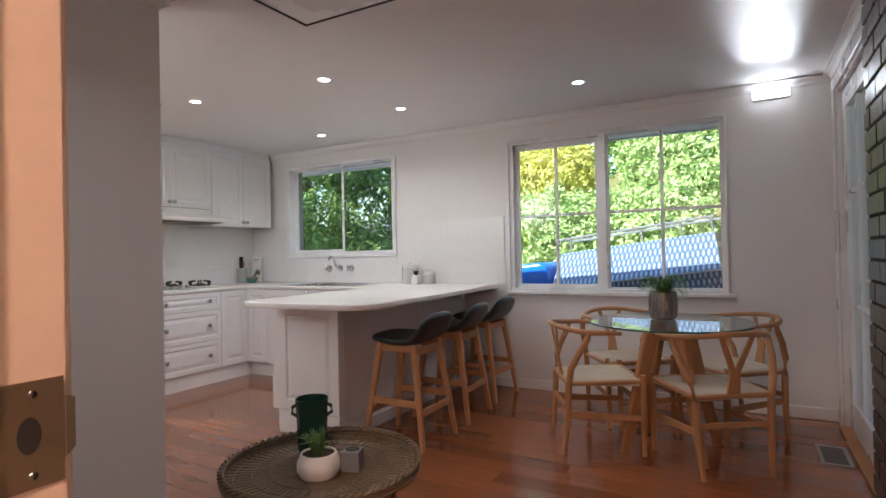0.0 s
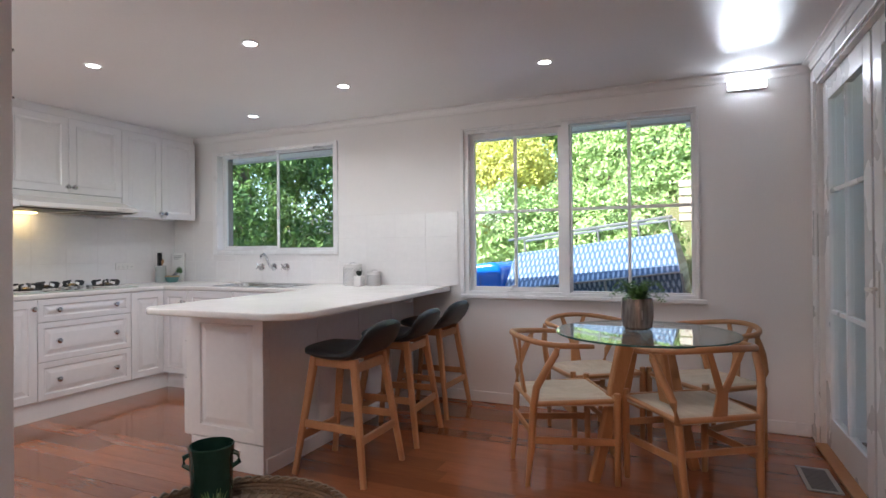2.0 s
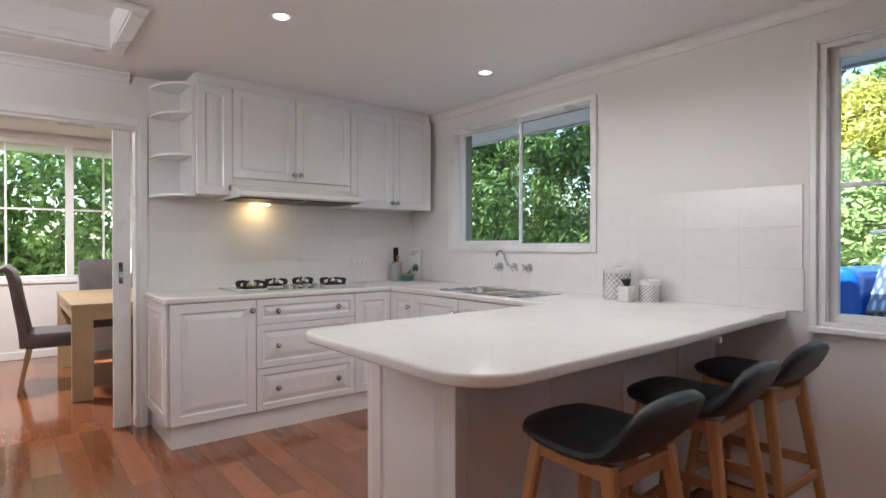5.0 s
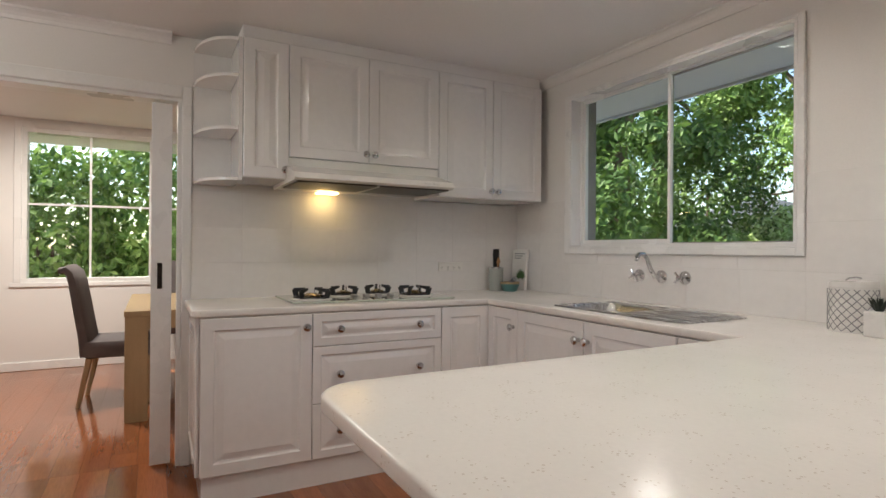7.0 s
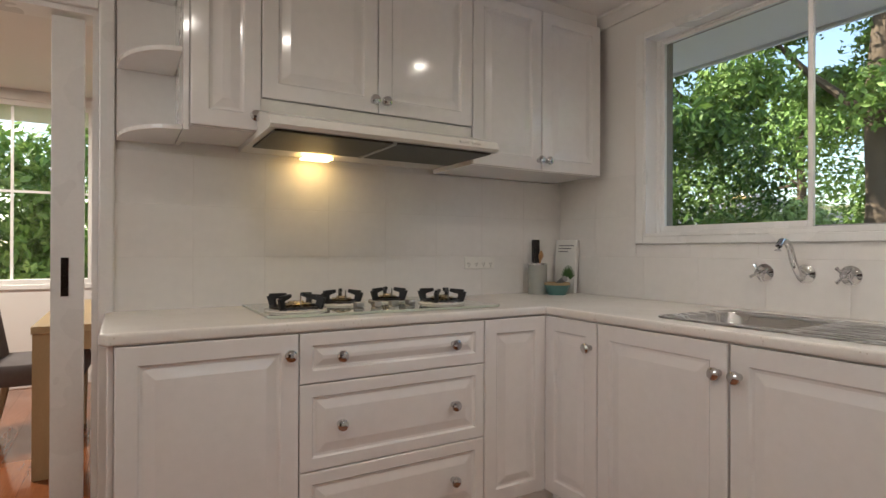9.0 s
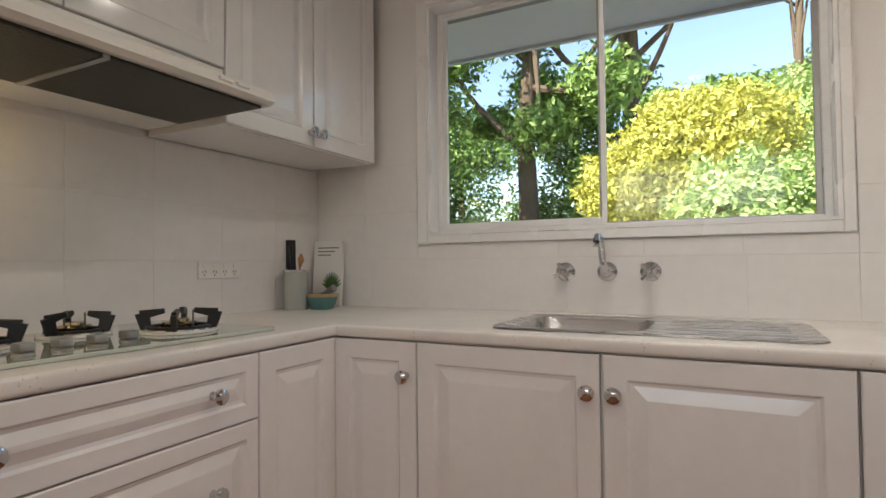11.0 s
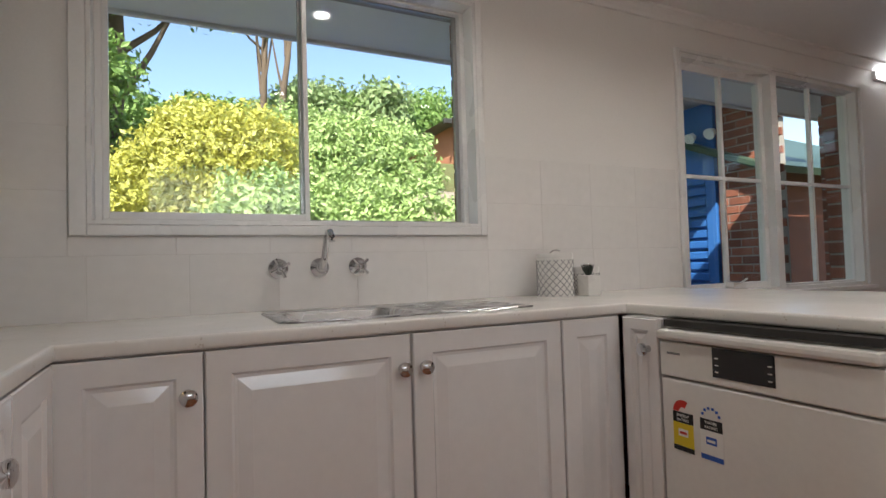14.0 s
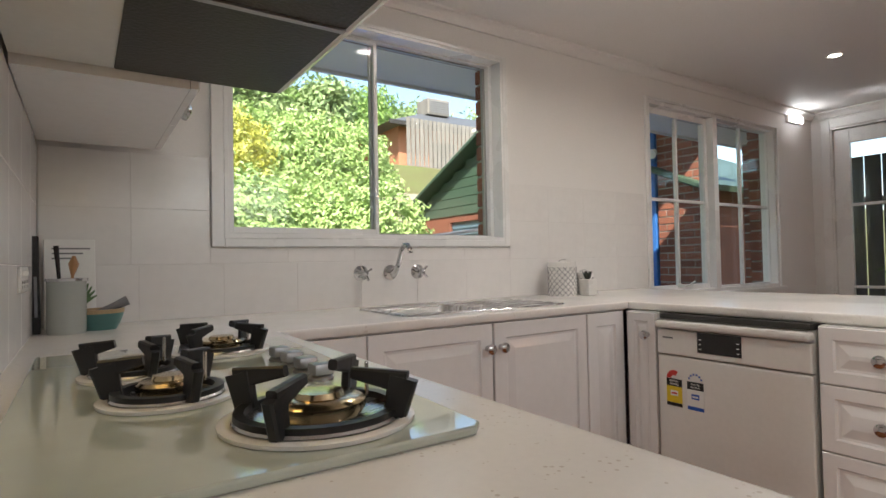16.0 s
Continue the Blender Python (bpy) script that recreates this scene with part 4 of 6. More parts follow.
# dishwasher
dw = thing("dishwasher", "white freestanding dishwasher with energy and water rating stickers", "dishwasher", pose(PX - .012, 5.922, 0, 0, 0, -90))
part("body", box(.004, .576, .02, .56, .10, .84), M_ENAMEL, dw)
part("door", box(.003, .577, -.012, .019, .11, .695, .006), M_ENAMEL, dw)
part("control_panel", box(.003, .577, -.014, .019, .70, .80, .005), M_ENAMEL, dw)
part("top_handle", box(.003, .577, -.03, .019, .806, .836, .010), M_ENAMEL, dw)
part("top_shadow", box(.01, .57, .0, .5, .842, .862), M_DARK, dw)
part("display", box(.180, .350, -.0165, -.0142, .722, .80, .001), M_BLACK, dw, "black display panel")
for i in range(3):
    for xx in (.188, .333):
        part("indicator", box(xx, xx + .010, -.0172, -.0167, .735 + i * .018, .738 + i * .018), M_PAPER, dw)
part("maker_mark", box(.03, .075, -.0152, -.0144, .765, .771), M_GREYC, dw, "plain dark bar for the maker's mark")
for x0, kind in ((.042, 0), (.132, 1)):
    st = part("sticker", box(x0, x0 + .068, -.0132, -.0124, .455, .565, .0003), M_PAPER, dw, "energy rating label" if kind == 0 else "water rating label")
    part("band", box(x0, x0 + .068, -.0142, -.0135, .535, .565), M_BLACK, st)
    part("field", box(x0, x0 + .068, -.0142, -.0135, .47, .5345), M_YELLOW if kind == 0 else M_PAPER, st)
    part("value_box", box(x0 + .018, x0 + .05, -.0150, -.0144, .498, .518), M_PAPER if kind == 0 else M_BLUE, st)
    part("value_bar", box(x0 + .022, x0 + .046, -.0156, -.0151, .504, .511), M_RED if kind == 0 else M_PAPER, st)
    part("footer", box(x0, x0 + .068, -.0142, -.0135, .456, .4695), M_BLACK if kind == 0 else M_BLUE, st)
    fan = bmesh.new()
    if kind == 0:
        o = [(x0 + .034 + r * math.cos(radians(a)), .566 + r * math.sin(radians(a))) for r, aa in ((.033, range(60, 181, 12)), (.013, range(180, 59, -12))) for a in aa]
        vs = [fan.verts.new((x, -.0140, z)) for x, z in o]
        f = fan.faces.new(vs)
        r = bmesh.ops.extrude_face_region(fan, geom=[f])
        bmesh.ops.translate(fan, vec=(0, .0012, 0), verts=[v for v in r["geom"] if isinstance(v, bmesh.types.BMVert)])
        part("stars", fan, M_RED, st, "red star arc")
    else:
        for k in range(6):
            a = radians(20 + 28 * k)
            cx, cz = x0 + .034 + .027 * math.cos(a), .568 + .027 * math.sin(a)
            add_box(fan, cx - .0035, cx + .0035, -.0142, -.0130, cz - .0035, cz + .0035, m=None)
        part("stars", fan, M_BLUE, st, "blue star dots")
    for yl, word in ((.552, "ENERGY" if kind == 0 else "WATER"), (.540, "RATING")):
        part("caption", lettering(word, .011), M_PAPER, st, at=pose(x0 + .034, -.0146, yl, 90))
    st.matrix_basis = pose(0, 0, .04)


# canisters
def canister(x, y, r, h, label):
    c = thing("canister", label, "canister", pose(x, y, BT))
    part("jar", lathe([(0, 0), (r, 0), (r, h), (r * .96, h + .003), (0, h + .003)], 36), M_CERAM, c, smooth=True)
    part("lid", lathe([(0, h + .003), (r * 1.01, h + .003), (r * 1.01, h + .018), (r * .97, h + .024), (0, h + .025)], 36), M_CERAM, c, smooth=True)
    part("handle", tube([(-.025, 0, h + .024), (-.012, 0, h + .034), (.012, 0, h + .038), (.028, 0, h + .034)], .0025, 6), M_STEEL, c)
    net = bmesh.new()
    turns, steps = 16, 10
    for s in (1, -1):
        for k in range(turns):
            pp = []
            for i in range(steps + 1):
                a = 2 * math.pi * (k / turns + s * .30 * i / steps)
                pp.append((r * 1.003 * math.cos(a), r * 1.003 * math.sin(a), .004 + (h - .008) * i / steps))
            tube(pp, .0014, 4, net)
    part("lattice", net, M_GREYC, c, "raised grey lattice pattern")
    return c


canister(-1.60, 6.58, .075, .155, "round white canister with grey lattice pattern and lid")
canister(-1.41, 6.61, .056, .095, "smaller white canister with grey lattice pattern")
pt = thing("small_planter", "small square white pot with a dark succulent", "plant", pose(-1.487, 6.505, BT))
part("pot", box(-.033, .033, -.033, .033, 0, .085, .004), M_CERAM, pt)
lf = bmesh.new()
for k in range(14):
    a, t = k * 2.4, .25 + .75 * (k % 5) / 5
    tube([(.006 * math.cos(a), .006 * math.sin(a), .085), (.02 * t * math.cos(a), .02 * t * math.sin(a), .105), (.036 * t * math.cos(a), .036 * t * math.sin(a), .128)], [.005, .006, .001], 6, lf)
part("leaves", lf, M_BLACKLEAF, pt)

# power outlet and switch
ot = thing("power_outlet", "white four gang wall power outlet", "outlet", pose(XW + .0085, 6.075, 1.036, 0, 0, 90))
part("plate", box(0, .185, -.008, 0, 0, .062, .003), M_WHITEPL, ot)
for i in range(4):
    x0 = .024 + i * .045
    part("switch", box(x0 - .006, x0 + .006, -.011, -.0082, .040, .052, .001), M_PAPER, ot)
    sl = bmesh.new()
    for dx, dz, rot in ((-.006, .026, 25), (.006, .026, -25), (0, .014, 0)):
        add_box(sl, -.0012, .0012, -.0088, -.0081, -.004, .004, m=pose(x0 + dx, 0, dz, 0, rot, 0))
    part("socket_slots", sl, M_DARK, ot)
sw = thing("light_switch", "small white light switch plate", "switch", pose(XW + .001, 4.535, 1.05, 0, 0, 90), kind="structure")
part("plate", box(-.02, .02, -.008, 0, -.03, .03, .003), M_WHITEPL, sw)
part("rocker", box(-.008, .008, -.012, -.0085, -.012, .012, .002), M_PAPER, sw)

# corner: glass jar with utensils, recipe book, mortar
jr = thing("utensil_jar", "frosted glass jar holding wooden utensils", "jar", pose(-3.757, 6.485, BT))
M_FROST = mat("frosted_glass", (0.40, 0.42, 0.39), 0.25, scale=8, fine=60)
part("jar", lathe([(0, 0), (.048, 0), (.05, .01), (.05, .155), (.046, .155), (.046, .012), (0, .012)], 28), M_FROST, jr, smooth=True)
part("rim", lathe([(.046, .155), (.054, .155), (.054, .163), (.046, .163), (.046, .155)], 28), M_STEEL, jr)
part("utensil", tube([(-.01, .01, .02), (-.02, .0, .18), (-.026, -.004, .26)], [.005, .005, .007], 8), M_BLACK, jr)
part("utensil", tube([(.012, 0, .02), (.014, .005, .17), (.017, .01, .205), (.018, .01, .23)], [.004, .004, .014, .004], 8), M_OAK, jr, "small wooden spoon")
bk = thing("recipe_book", "upright white covered book with a green plant on the cover", "book", pose(-3.755, 6.672, BT, -5, 0, 8))
part("cover", box(-.065, .075, -.012, .012, 0, .288, .002), M_PAPER, bk)
for i in range(3):
    part("title_bar", box(-.045, .06 - .02 * i, -.0135, -.0125, .255 - .016 * i, .260 - .016 * i), M_GREYC, bk)
for k in range(11):
    a = radians(20 + 14 * k)
    c_, s_ = math.cos(a), math.sin(a)
    part("cover_leaf", bar((.03 + .012 * c_, -.0132, .075 + .012 * s_), (.03 + .05 * c_, -.0132, .075 + .075 * s_), .016, .0012, .004, .0012, side=(-s_, 0, c_)), M_SUCC, bk, "green printed leaf")
b2 = thing("black_box", "slim narrow black box standing in the corner", "box", pose(-3.834, 6.60, BT, 0, -1, 2))
part("cover", box(-.010, .010, -.085, -.040, 0, .290, .002), M_BLACK, b2)
part("spine_bar", box(-.004, .004, -.0862, -.0851, .05, .17), M_GREYC, b2)
mo = thing("mortar", "teal mortar bowl with timber rim and a grey pestle", "mortar", pose(-3.672, 6.545, BT))
part("bowl", lathe([(0, 0), (.045, 0), (.056, .02), (.066, .05), (.066, .052), (.06, .05), (.045, .02), (0, .012)], 30), M_TEALC, mo, smooth=True)
part("rim", lathe([(.060, .0515), (.067, .0515), (.067, .064), (.060, .064), (.060, .0515)], 30), M_PALEOAK, mo)
part("pestle", tube([(-.03, 0, .04), (.03, -.01, .068), (.075, -.015, .088)], [.010, .011, .016], 10), M_GREYC, mo)


# ---- bar stools ----
def bar_stool(at):
    s = thing("bar_stool", "oak bar stool with charcoal padded seat and curled low back", "stool", at, "bar stools")
    spine = [(-.225, .655, .05, .006), (-.215, .655, .12, .02), (-.18, .655, .165, .03), (-.10, .650, .195, .034), (0, .645, .205, .035), (.08, .648, .205, .034), (.135, .668, .205, .032), (.172, .705, .200, .030), (.198, .750, .188, .030), (.218, .785, .165, .028), (.232, .805, .11, .020), (.236, .812, .05, .006)]
    part("seat", bent_cushion(spine, 24, .75), M_LEATHER, s, "charcoal leatherette seat", smooth=True)
    tops = {(-1, -1): (-.145, -.125), (-1, 1): (-.145, .125), (1, -1): (.115, -.145), (1, 1): (.115, .145)}
    feet = {(-1, -1): (-.235, -.185), (-1, 1): (-.235, .185), (1, -1): (.205, -.205), (1, 1): (.205, .205)}

    def on(k, z):
        a, b = Vector((*feet[k], 0)), Vector((*tops[k], .625))
        return a + (b - a) * z / .625
    for k in tops:
        part("leg", bar(on(k, .0), on(k, .625), .026, .030, .036, .044), M_OAK, s)
    for ks, z, h in ((((-1, -1), (-1, 1)), .60, .05), (((1, -1), (1, 1)), .58, .05), (((-1, -1), (1, -1)), .60, .05), (((-1, 1), (1, 1)), .60, .05)):
        part("seat_rail", bar(on(ks[0], z), on(ks[1], z), .018, h, side=(0, 1, 0) if ks[0][1] == ks[1][1] else (1, 0, 0)), M_OAK, s)
    for ks, z in ((((-1, -1), (-1, 1)), .20), (((1, -1), (1, 1)), .22), (((-1, -1), (1, -1)), .27), (((-1, 1), (1, 1)), .27)):
        part("stretcher", bar(on(ks[0], z), on(ks[1], z), .018, .042, side=(0, 1, 0) if ks[0][1] == ks[1][1] else (1, 0, 0)), M_OAK, s)
    return s


st1 = bar_stool(pose(-.73, 5.215, 0, 0, 0, 0))
copy_thing(st1, pose(-.745, 5.81, 0, 0, 0, 3))
copy_thing(st1, pose(-.775, 6.40, 0, 0, 0, -2))


# ---- dining set ----
TC = (.755, 5.72)
tb = thing("dining_table", "round glass topped dining table on splayed oak legs", "table", pose(TC[0], TC[1], 0))
g = part("glass_top", lathe([(0, .742), (.452, .742), (.455, .745), (.455, .751), (.452, .754), (0, .754)], 72), M_TGLASS, tb, "clear glass top")
g.visible_shadow = False
part("glass_edge", lathe([(.4552, .7435), (.4562, .7445), (.4562, .7515), (.4552, .7525), (.4552, .7435)], 72), M_TEDGE, tb, "dark green polished edge")
for k in range(4):
    a = radians(38 + 90 * k)
    ca, sa = math.cos(a), math.sin(a)
    part("leg", bar((.30 * ca, .30 * sa, 0), (.10 * ca, .10 * sa, .735), .036, .055, .045, .095, side=(-sa, ca, 0)), M_OAK, tb)
part("hub", box(-.10, .10, -.05, .05, .64, .70, .01), M_OAK, tb)
for k in range(4):
    a = radians(38 + 90 * k)
    part("pad", lathe([(0, .735), (.018, .735), (.018, .7415), (0, .7415)], 16), M_STEEL, tb, at=pose(.1 * math.cos(a), .1 * math.sin(a), 0))


def woven_seat():
    """A cord seat with four wrapped fields, dipping to the middle."""
    bm = bmesh.new()
    n = 24
    grid = {}
    for i in range(n + 1):
        for j in range(n + 1):
            u, v = i / n * 2 - 1, j / n * 2 - 1
            hw = .235 - .035 * (1 - (u + 1) / 2)
            x, y = .215 * u, hw * v
            m = max(abs(u), abs(v))
            edge = .018 * max(0, (m - .88) / .12) ** 2
            ridge = .0022 * math.cos(m * 38)
            z = .437 - .014 * (1 - m) + ridge - edge + .004 * abs(abs(u) - abs(v))
            grid[i, j] = bm.verts.new((x, y, z))
    for i in range(n):
        for j in range(n):
            bm.faces.new((grid[i, j], grid[i + 1, j], grid[i + 1, j + 1], grid[i, j + 1]))
    border = [grid[i, 0] for i in range(n)] + [grid[n, j] for j in range(n)] + [grid[i, n] for i in range(n, 0, -1)] + [grid[0, j] for j in range(n, 0, -1)]
    low = [bm.verts.new(v.co + Vector((0, 0, -.022))) for v in border]
    k = len(border)
    for i in range(k):
        bm.faces.new((border[i], low[i], low[(i + 1) % k], border[(i + 1) % k]))
    bm.faces.new(low)
    return bm


def wishbone_chair(at):
    c = thing("dining_chair", "oak wishbone chair with curved rail and woven cord seat", "chair", at, "chairs round the table")
    part("seat", woven_seat(), M_CORD, c, "pale woven paper cord seat", smooth=True)
    for s in (-1, 1):
        part("front_leg", tube([(.215, .225 * s, 0), (.215, .228 * s, .20), (.212, .232 * s, .42), (.212, .232 * s, .462)], [.014, .018, .019, .016], 12), M_ASH, c, smooth=True)
        part("back_leg", tube([(-.235, .185 * s, 0), (-.215, .195 * s, .20), (-.205, .205 * s, .40), (-.195, .225 * s, .50), (-.150, .255 * s, .60), (-.105, .268 * s, .68), (-.098, .270 * s, .705)], [.013, .018, .019, .019, .019, .017, .015], 12), M_ASH, c, smooth=True)
        part("side_stretcher", bar((-.212, .198 * s, .235), (.213, .227 * s, .215), .014, .036, side=(0, 1, 0)), M_ASH, c)
        part("side_rail", tube([(-.205, .205 * s, .415), (.212, .230 * s, .425)], .013, 10), M_ASH, c, smooth=True)
    part("front_stretcher", bar((.213, -.225, .29), (.213, .225, .29), .014, .034, side=(1, 0, 0)), M_ASH, c)
    part("back_stretcher", bar((-.215, -.195, .27), (-.215, .195, .27), .014, .030, side=(1, 0, 0)), M_ASH, c)
    part("front_rail", tube([(.212, -.23, .425), (.212, .23, .425)], .013, 10), M_ASH, c, smooth=True)
    part("back_rail", tube([(-.205, -.205, .415), (-.205, .205, .415)], .015, 10), M_ASH, c, smooth=True)
    rail = []
    rad = []
    rail.append((.085, -.262, .705))
    rad.append(.011)
    for i in range(23):
        a = radians(-96 - 168 * i / 22)
        rail.append((-.02 + .245 * math.cos(a), .272 * math.sin(a), .712 + .028 * (0.5 - 0.5 * math.cos(2 * math.pi * i / 22))))
        rad.append(.0150)
    rail.append((.085, .262, .705))
    rad.append(.011)
    part("top_rail", tube(rail, rad, 12), M_ASH, c, "steam-bent rounded top rail", smooth=True)
    yb = bar((-.205, 0, .42), (-.228, 0, .56), .075, .013, .05, .013, side=(0, 1, 0))
    for s in (-1, 1):
        bar((-.226, .012 * s, .545), (-.250, .085 * s, .735), .034, .013, .026, .013, yb, side=(0, 1, 0))
    part("splat", yb, M_ASH, c, "Y-shaped splat")
    return c


def aim(x, y, tx, ty):
    return pose(x, y, 0, 0, 0, math.degrees(math.atan2(ty - y, tx - x)))


ch = wishbone_chair(aim(.34, 5.63, .78, 5.86))
copy_thing(ch, aim(.975, 5.60, .735, 5.96))
copy_thing(ch, aim(1.06, 6.20, .70, 5.90))
copy_thing(ch, aim(.40, 6.26, .70, 5.86))

fp = thing("potted_fern", "feathery green fern in a streaked silver pot", "plant", pose(.716, 5.79, .755))
part("pot", lathe([(0, 0), (.062, 0), (.076, .012), (.083, .06), (.083, .12), (.078, .165), (.073, .165), (.076, .12), (.07, .02), (0, .015)], 36), M_SILVER, fp, smooth=True)
part("soil", lathe([(0, .15), (.074, .15), (.074, .146), (0, .146)], 24), M_SOIL, fp)
rnd = random.Random(4)
fr = bmesh.new()
for k in range(46):
    a = rnd.uniform(0, 2 * math.pi)
    L = rnd.uniform(.08, .18)
    up = rnd.uniform(.04, .13)
    pts_ = []
    for i in range(7):
        t = i / 6
        pts_.append(Vector((math.cos(a) * (.02 + L * t), math.sin(a) * (.02 + L * t), .15 + up * math.sin(t * 2.2) - .03 * t * t)))
    for p, q in zip(pts_, pts_[1:]):
        d = (q - p)
        sd_ = Vector((-math.sin(a), math.cos(a), 0))
        for s in (-1, 1):
            for f in (0, .5):
                b = p + d * f
                tip = b + sd_ * s * rnd.uniform(.014, .026) + d * .5 + Vector((0, 0, rnd.uniform(-.006, .008)))
                fr.faces.new([fr.verts.new(v) for v in (b, b + d * .3, tip)])
        fr.faces.new([fr.verts.new(v) for v in (p - sd_ * .001, p + sd_ * .001, q + sd_ * .001, q - sd_ * .001)])
part("fronds", fr, M_LEAF, fp)

# floor vent
fv = thing("floor_vent", "grey metal floor heating vent", "vent", pose(1.565, 5.985, .001, 0, 0, 0), kind="structure")
bm = bmesh.new()
for q in ((-.075, .075, -.165, -.145), (-.075, .075, .145, .165), (-.075, -.055, -.145, .145), (.055, .075, -.145, .145)):
    add_box(bm, q[0], q[1], q[2], q[3], 0, .006, .0015)
part("frame", bm, M_ALU, fv)
part("backing", box(-.055, .055, -.145, .145, 0, .001), M_DARK, fv)
for i in range(16):
    yy = -.137 + i * .0182
    part("slat", box(-.055, .055, yy - .003, yy + .003, .001, .0045), M_GREYC, fv)

# ---- rattan side table ----
RT = (-.165, 3.745)
rt = thing("rattan_table", "round woven rattan tray table with twisted rim", "table", pose(RT[0], RT[1], 0))
bm = lathe([(0, .415), (.335, .415), (.335, .422), (0, .422)], 60)
part("tray", bm, M_RATTAN, rt)
wv = bmesh.new()
for k in range(72):
    a = 2 * math.pi * k / 72
    tube([(.03 * math.cos(a), .03 * math.sin(a), .4235), (.33 * math.cos(a), .33 * math.sin(a), .4235)], [.0012, .0042], 5, wv)
for r in (.06, .12, .18, .24, .30):
    tube([(r * math.cos(2 * math.pi * i / 60), r * math.sin(2 * math.pi * i / 60), .426) for i in range(60)], .0022, 5, wv, closed=True)
part("weave", wv, M_RATTAN, rt)
rimb = bmesh.new()
for z in (.425, .437, .449):
    tube([(.338 * math.cos(2 * math.pi * i / 60), .338 * math.sin(2 * math.pi * i / 60), z) for i in range(60)], .0075, 6, rimb, closed=True)
for ph in (0, math.pi):
    tube([((.338 + .009 * math.cos(i * .9 + ph)) * math.cos(2 * math.pi * i / 240), (.338 + .009 * math.cos(i * .9 + ph)) * math.sin(2 * math.pi * i / 240), .455 + .007 * math.sin(i * .9 + ph)) for i in range(240)], .005, 5, rimb, closed=True)
part("rim", rimb, M_RATTAN, rt, "twisted rattan rim")
for k in range(4):
    a = radians(45 + 90 * k)
    part("leg", tube([(.27 * math.cos(a), .27 * math.sin(a), 0), (.24 * math.cos(a), .24 * math.sin(a), .414)], .013, 8), M_RATTAN, rt)
jg = thing("green_jug", "dark green glazed ceramic jug with two lugs", "jug", pose(-.31, 3.85, .428) @ Matrix.Scale(.9, 4))
part("body", lathe([(0, 0), (.055, 0), (.062, .02), (.064, .12), (.066, .19), (.070, .225), (.066, .228), (.060, .19), (.058, .03), (0, .02)], 36), M_GREENC, jg, smooth=True)
for s in (-1, 1):
    part("lug", tube([(.060 * s, 0, .20), (.082 * s, 0, .19), (.084 * s, 0, .165), (.060 * s, 0, .15)], .008, 8), M_GREENC, jg, smooth=True, at=pose(0, 0, 0, 0, 0, 35))
wp = thing("white_bowl_plant", "low white ceramic bowl with spiky green plant", "plant", pose(-.13, 3.685, .428))
part("bowl", lathe([(0, 0), (.062, 0), (.074, .02), (.072, .05), (.060, .078), (.055, .078), (.064, .045), (0, .03)], 36), M_CERAM, wp, smooth=True)
part("soil", lathe([(0, .07), (.057, .07), (.057, .066), (0, .066)], 20), M_SOIL, wp)
lf = bmesh.new()
rnd = random.Random(2)
for k in range(34):
    a, t = rnd.uniform(0, 6.28), rnd.random()
    L = .02 + .06 * t
    tube([(.012 * math.cos(a), .012 * math.sin(a), .065), (L * .5 * math.cos(a), L * .5 * math.sin(a), .12), (L * math.cos(a), L * math.sin(a), .165 - .04 * t)], [.005, .0045, .0006], 5, lf)
part("leaves", lf, M_SUCC, wp)
gc = thing("concrete_holder", "small square grey concrete candle holder", "holder", pose(-.055, 3.775, .428, 0, 0, 20))
part("block", box(-.032, .032, -.032, .032, 0, .07, .003), M_GREYC, gc)
part("cup", lathe([(0, .0705), (.024, .0705), (.025, .0725), (.022, .0735), (0, .0715)], 20), M_DARK, gc)

# ---- bright light patch under the cornice, hooks ----
# Added box and lamps imitate a patch of light; no fitting is known.
wl = thing("wall_light", "glowing box standing in for a bright light patch under the cornice", "wall light", pose(1.335, WY, 2.242))
part("housing", box(-.115, .115, -.03, -.001, -.03, .03, .006), M_TRIM, wl)
part("glow_face", box(-.11, .11, -.045, -.031, -.026, .035, .005), M_PATCHGLOW, wl, "glowing face standing in for the bright patch")
la = new("light_patch_lamp", bpy.data.lights.new("light_patch_lamp", 'AREA'))
la.data.shape, la.data.size, la.data.size_y = 'RECTANGLE', .22, .05
la.data.energy, la.data.color, la.data.spread = .22, (.95, .97, 1.0), radians(165)
la.matrix_world = look((1.335, WY - .06, 2.215), (1.27, WY - .9, 2.25))
# Narrow lamp added to lay the lit strip along the ceiling.
lb = new("ceiling_strip_lamp", bpy.data.lights.new("ceiling_strip_lamp", 'AREA'))
lb.data.shape, lb.data.size, lb.data.size_y = 'RECTANGLE', .26, .03
lb.data.energy, lb.data.color, lb.data.spread = .20, (.95, .97, 1.0), radians(16)
lb.matrix_world = look((1.335, WY - .065, 2.255), (1.22, WY - 1.6, 2.315))
for zz, ll in ((1.86, .022), (1.70, .022)):
    hk = thing("wall_hook", "chrome coat hook on the end of the nib wall", "hook", pose(-1.10, 3.745, zz))
    part("plate", box(-.012, .012, 0, .004, -.02, .02, .001), M_CHROME, hk)
    part("arm", tube([(0, .004, 0), (0, ll * .6, -.004), (0, ll, .008)], [.006, .005, .008], 10), M_CHROME, hk, smooth=True)

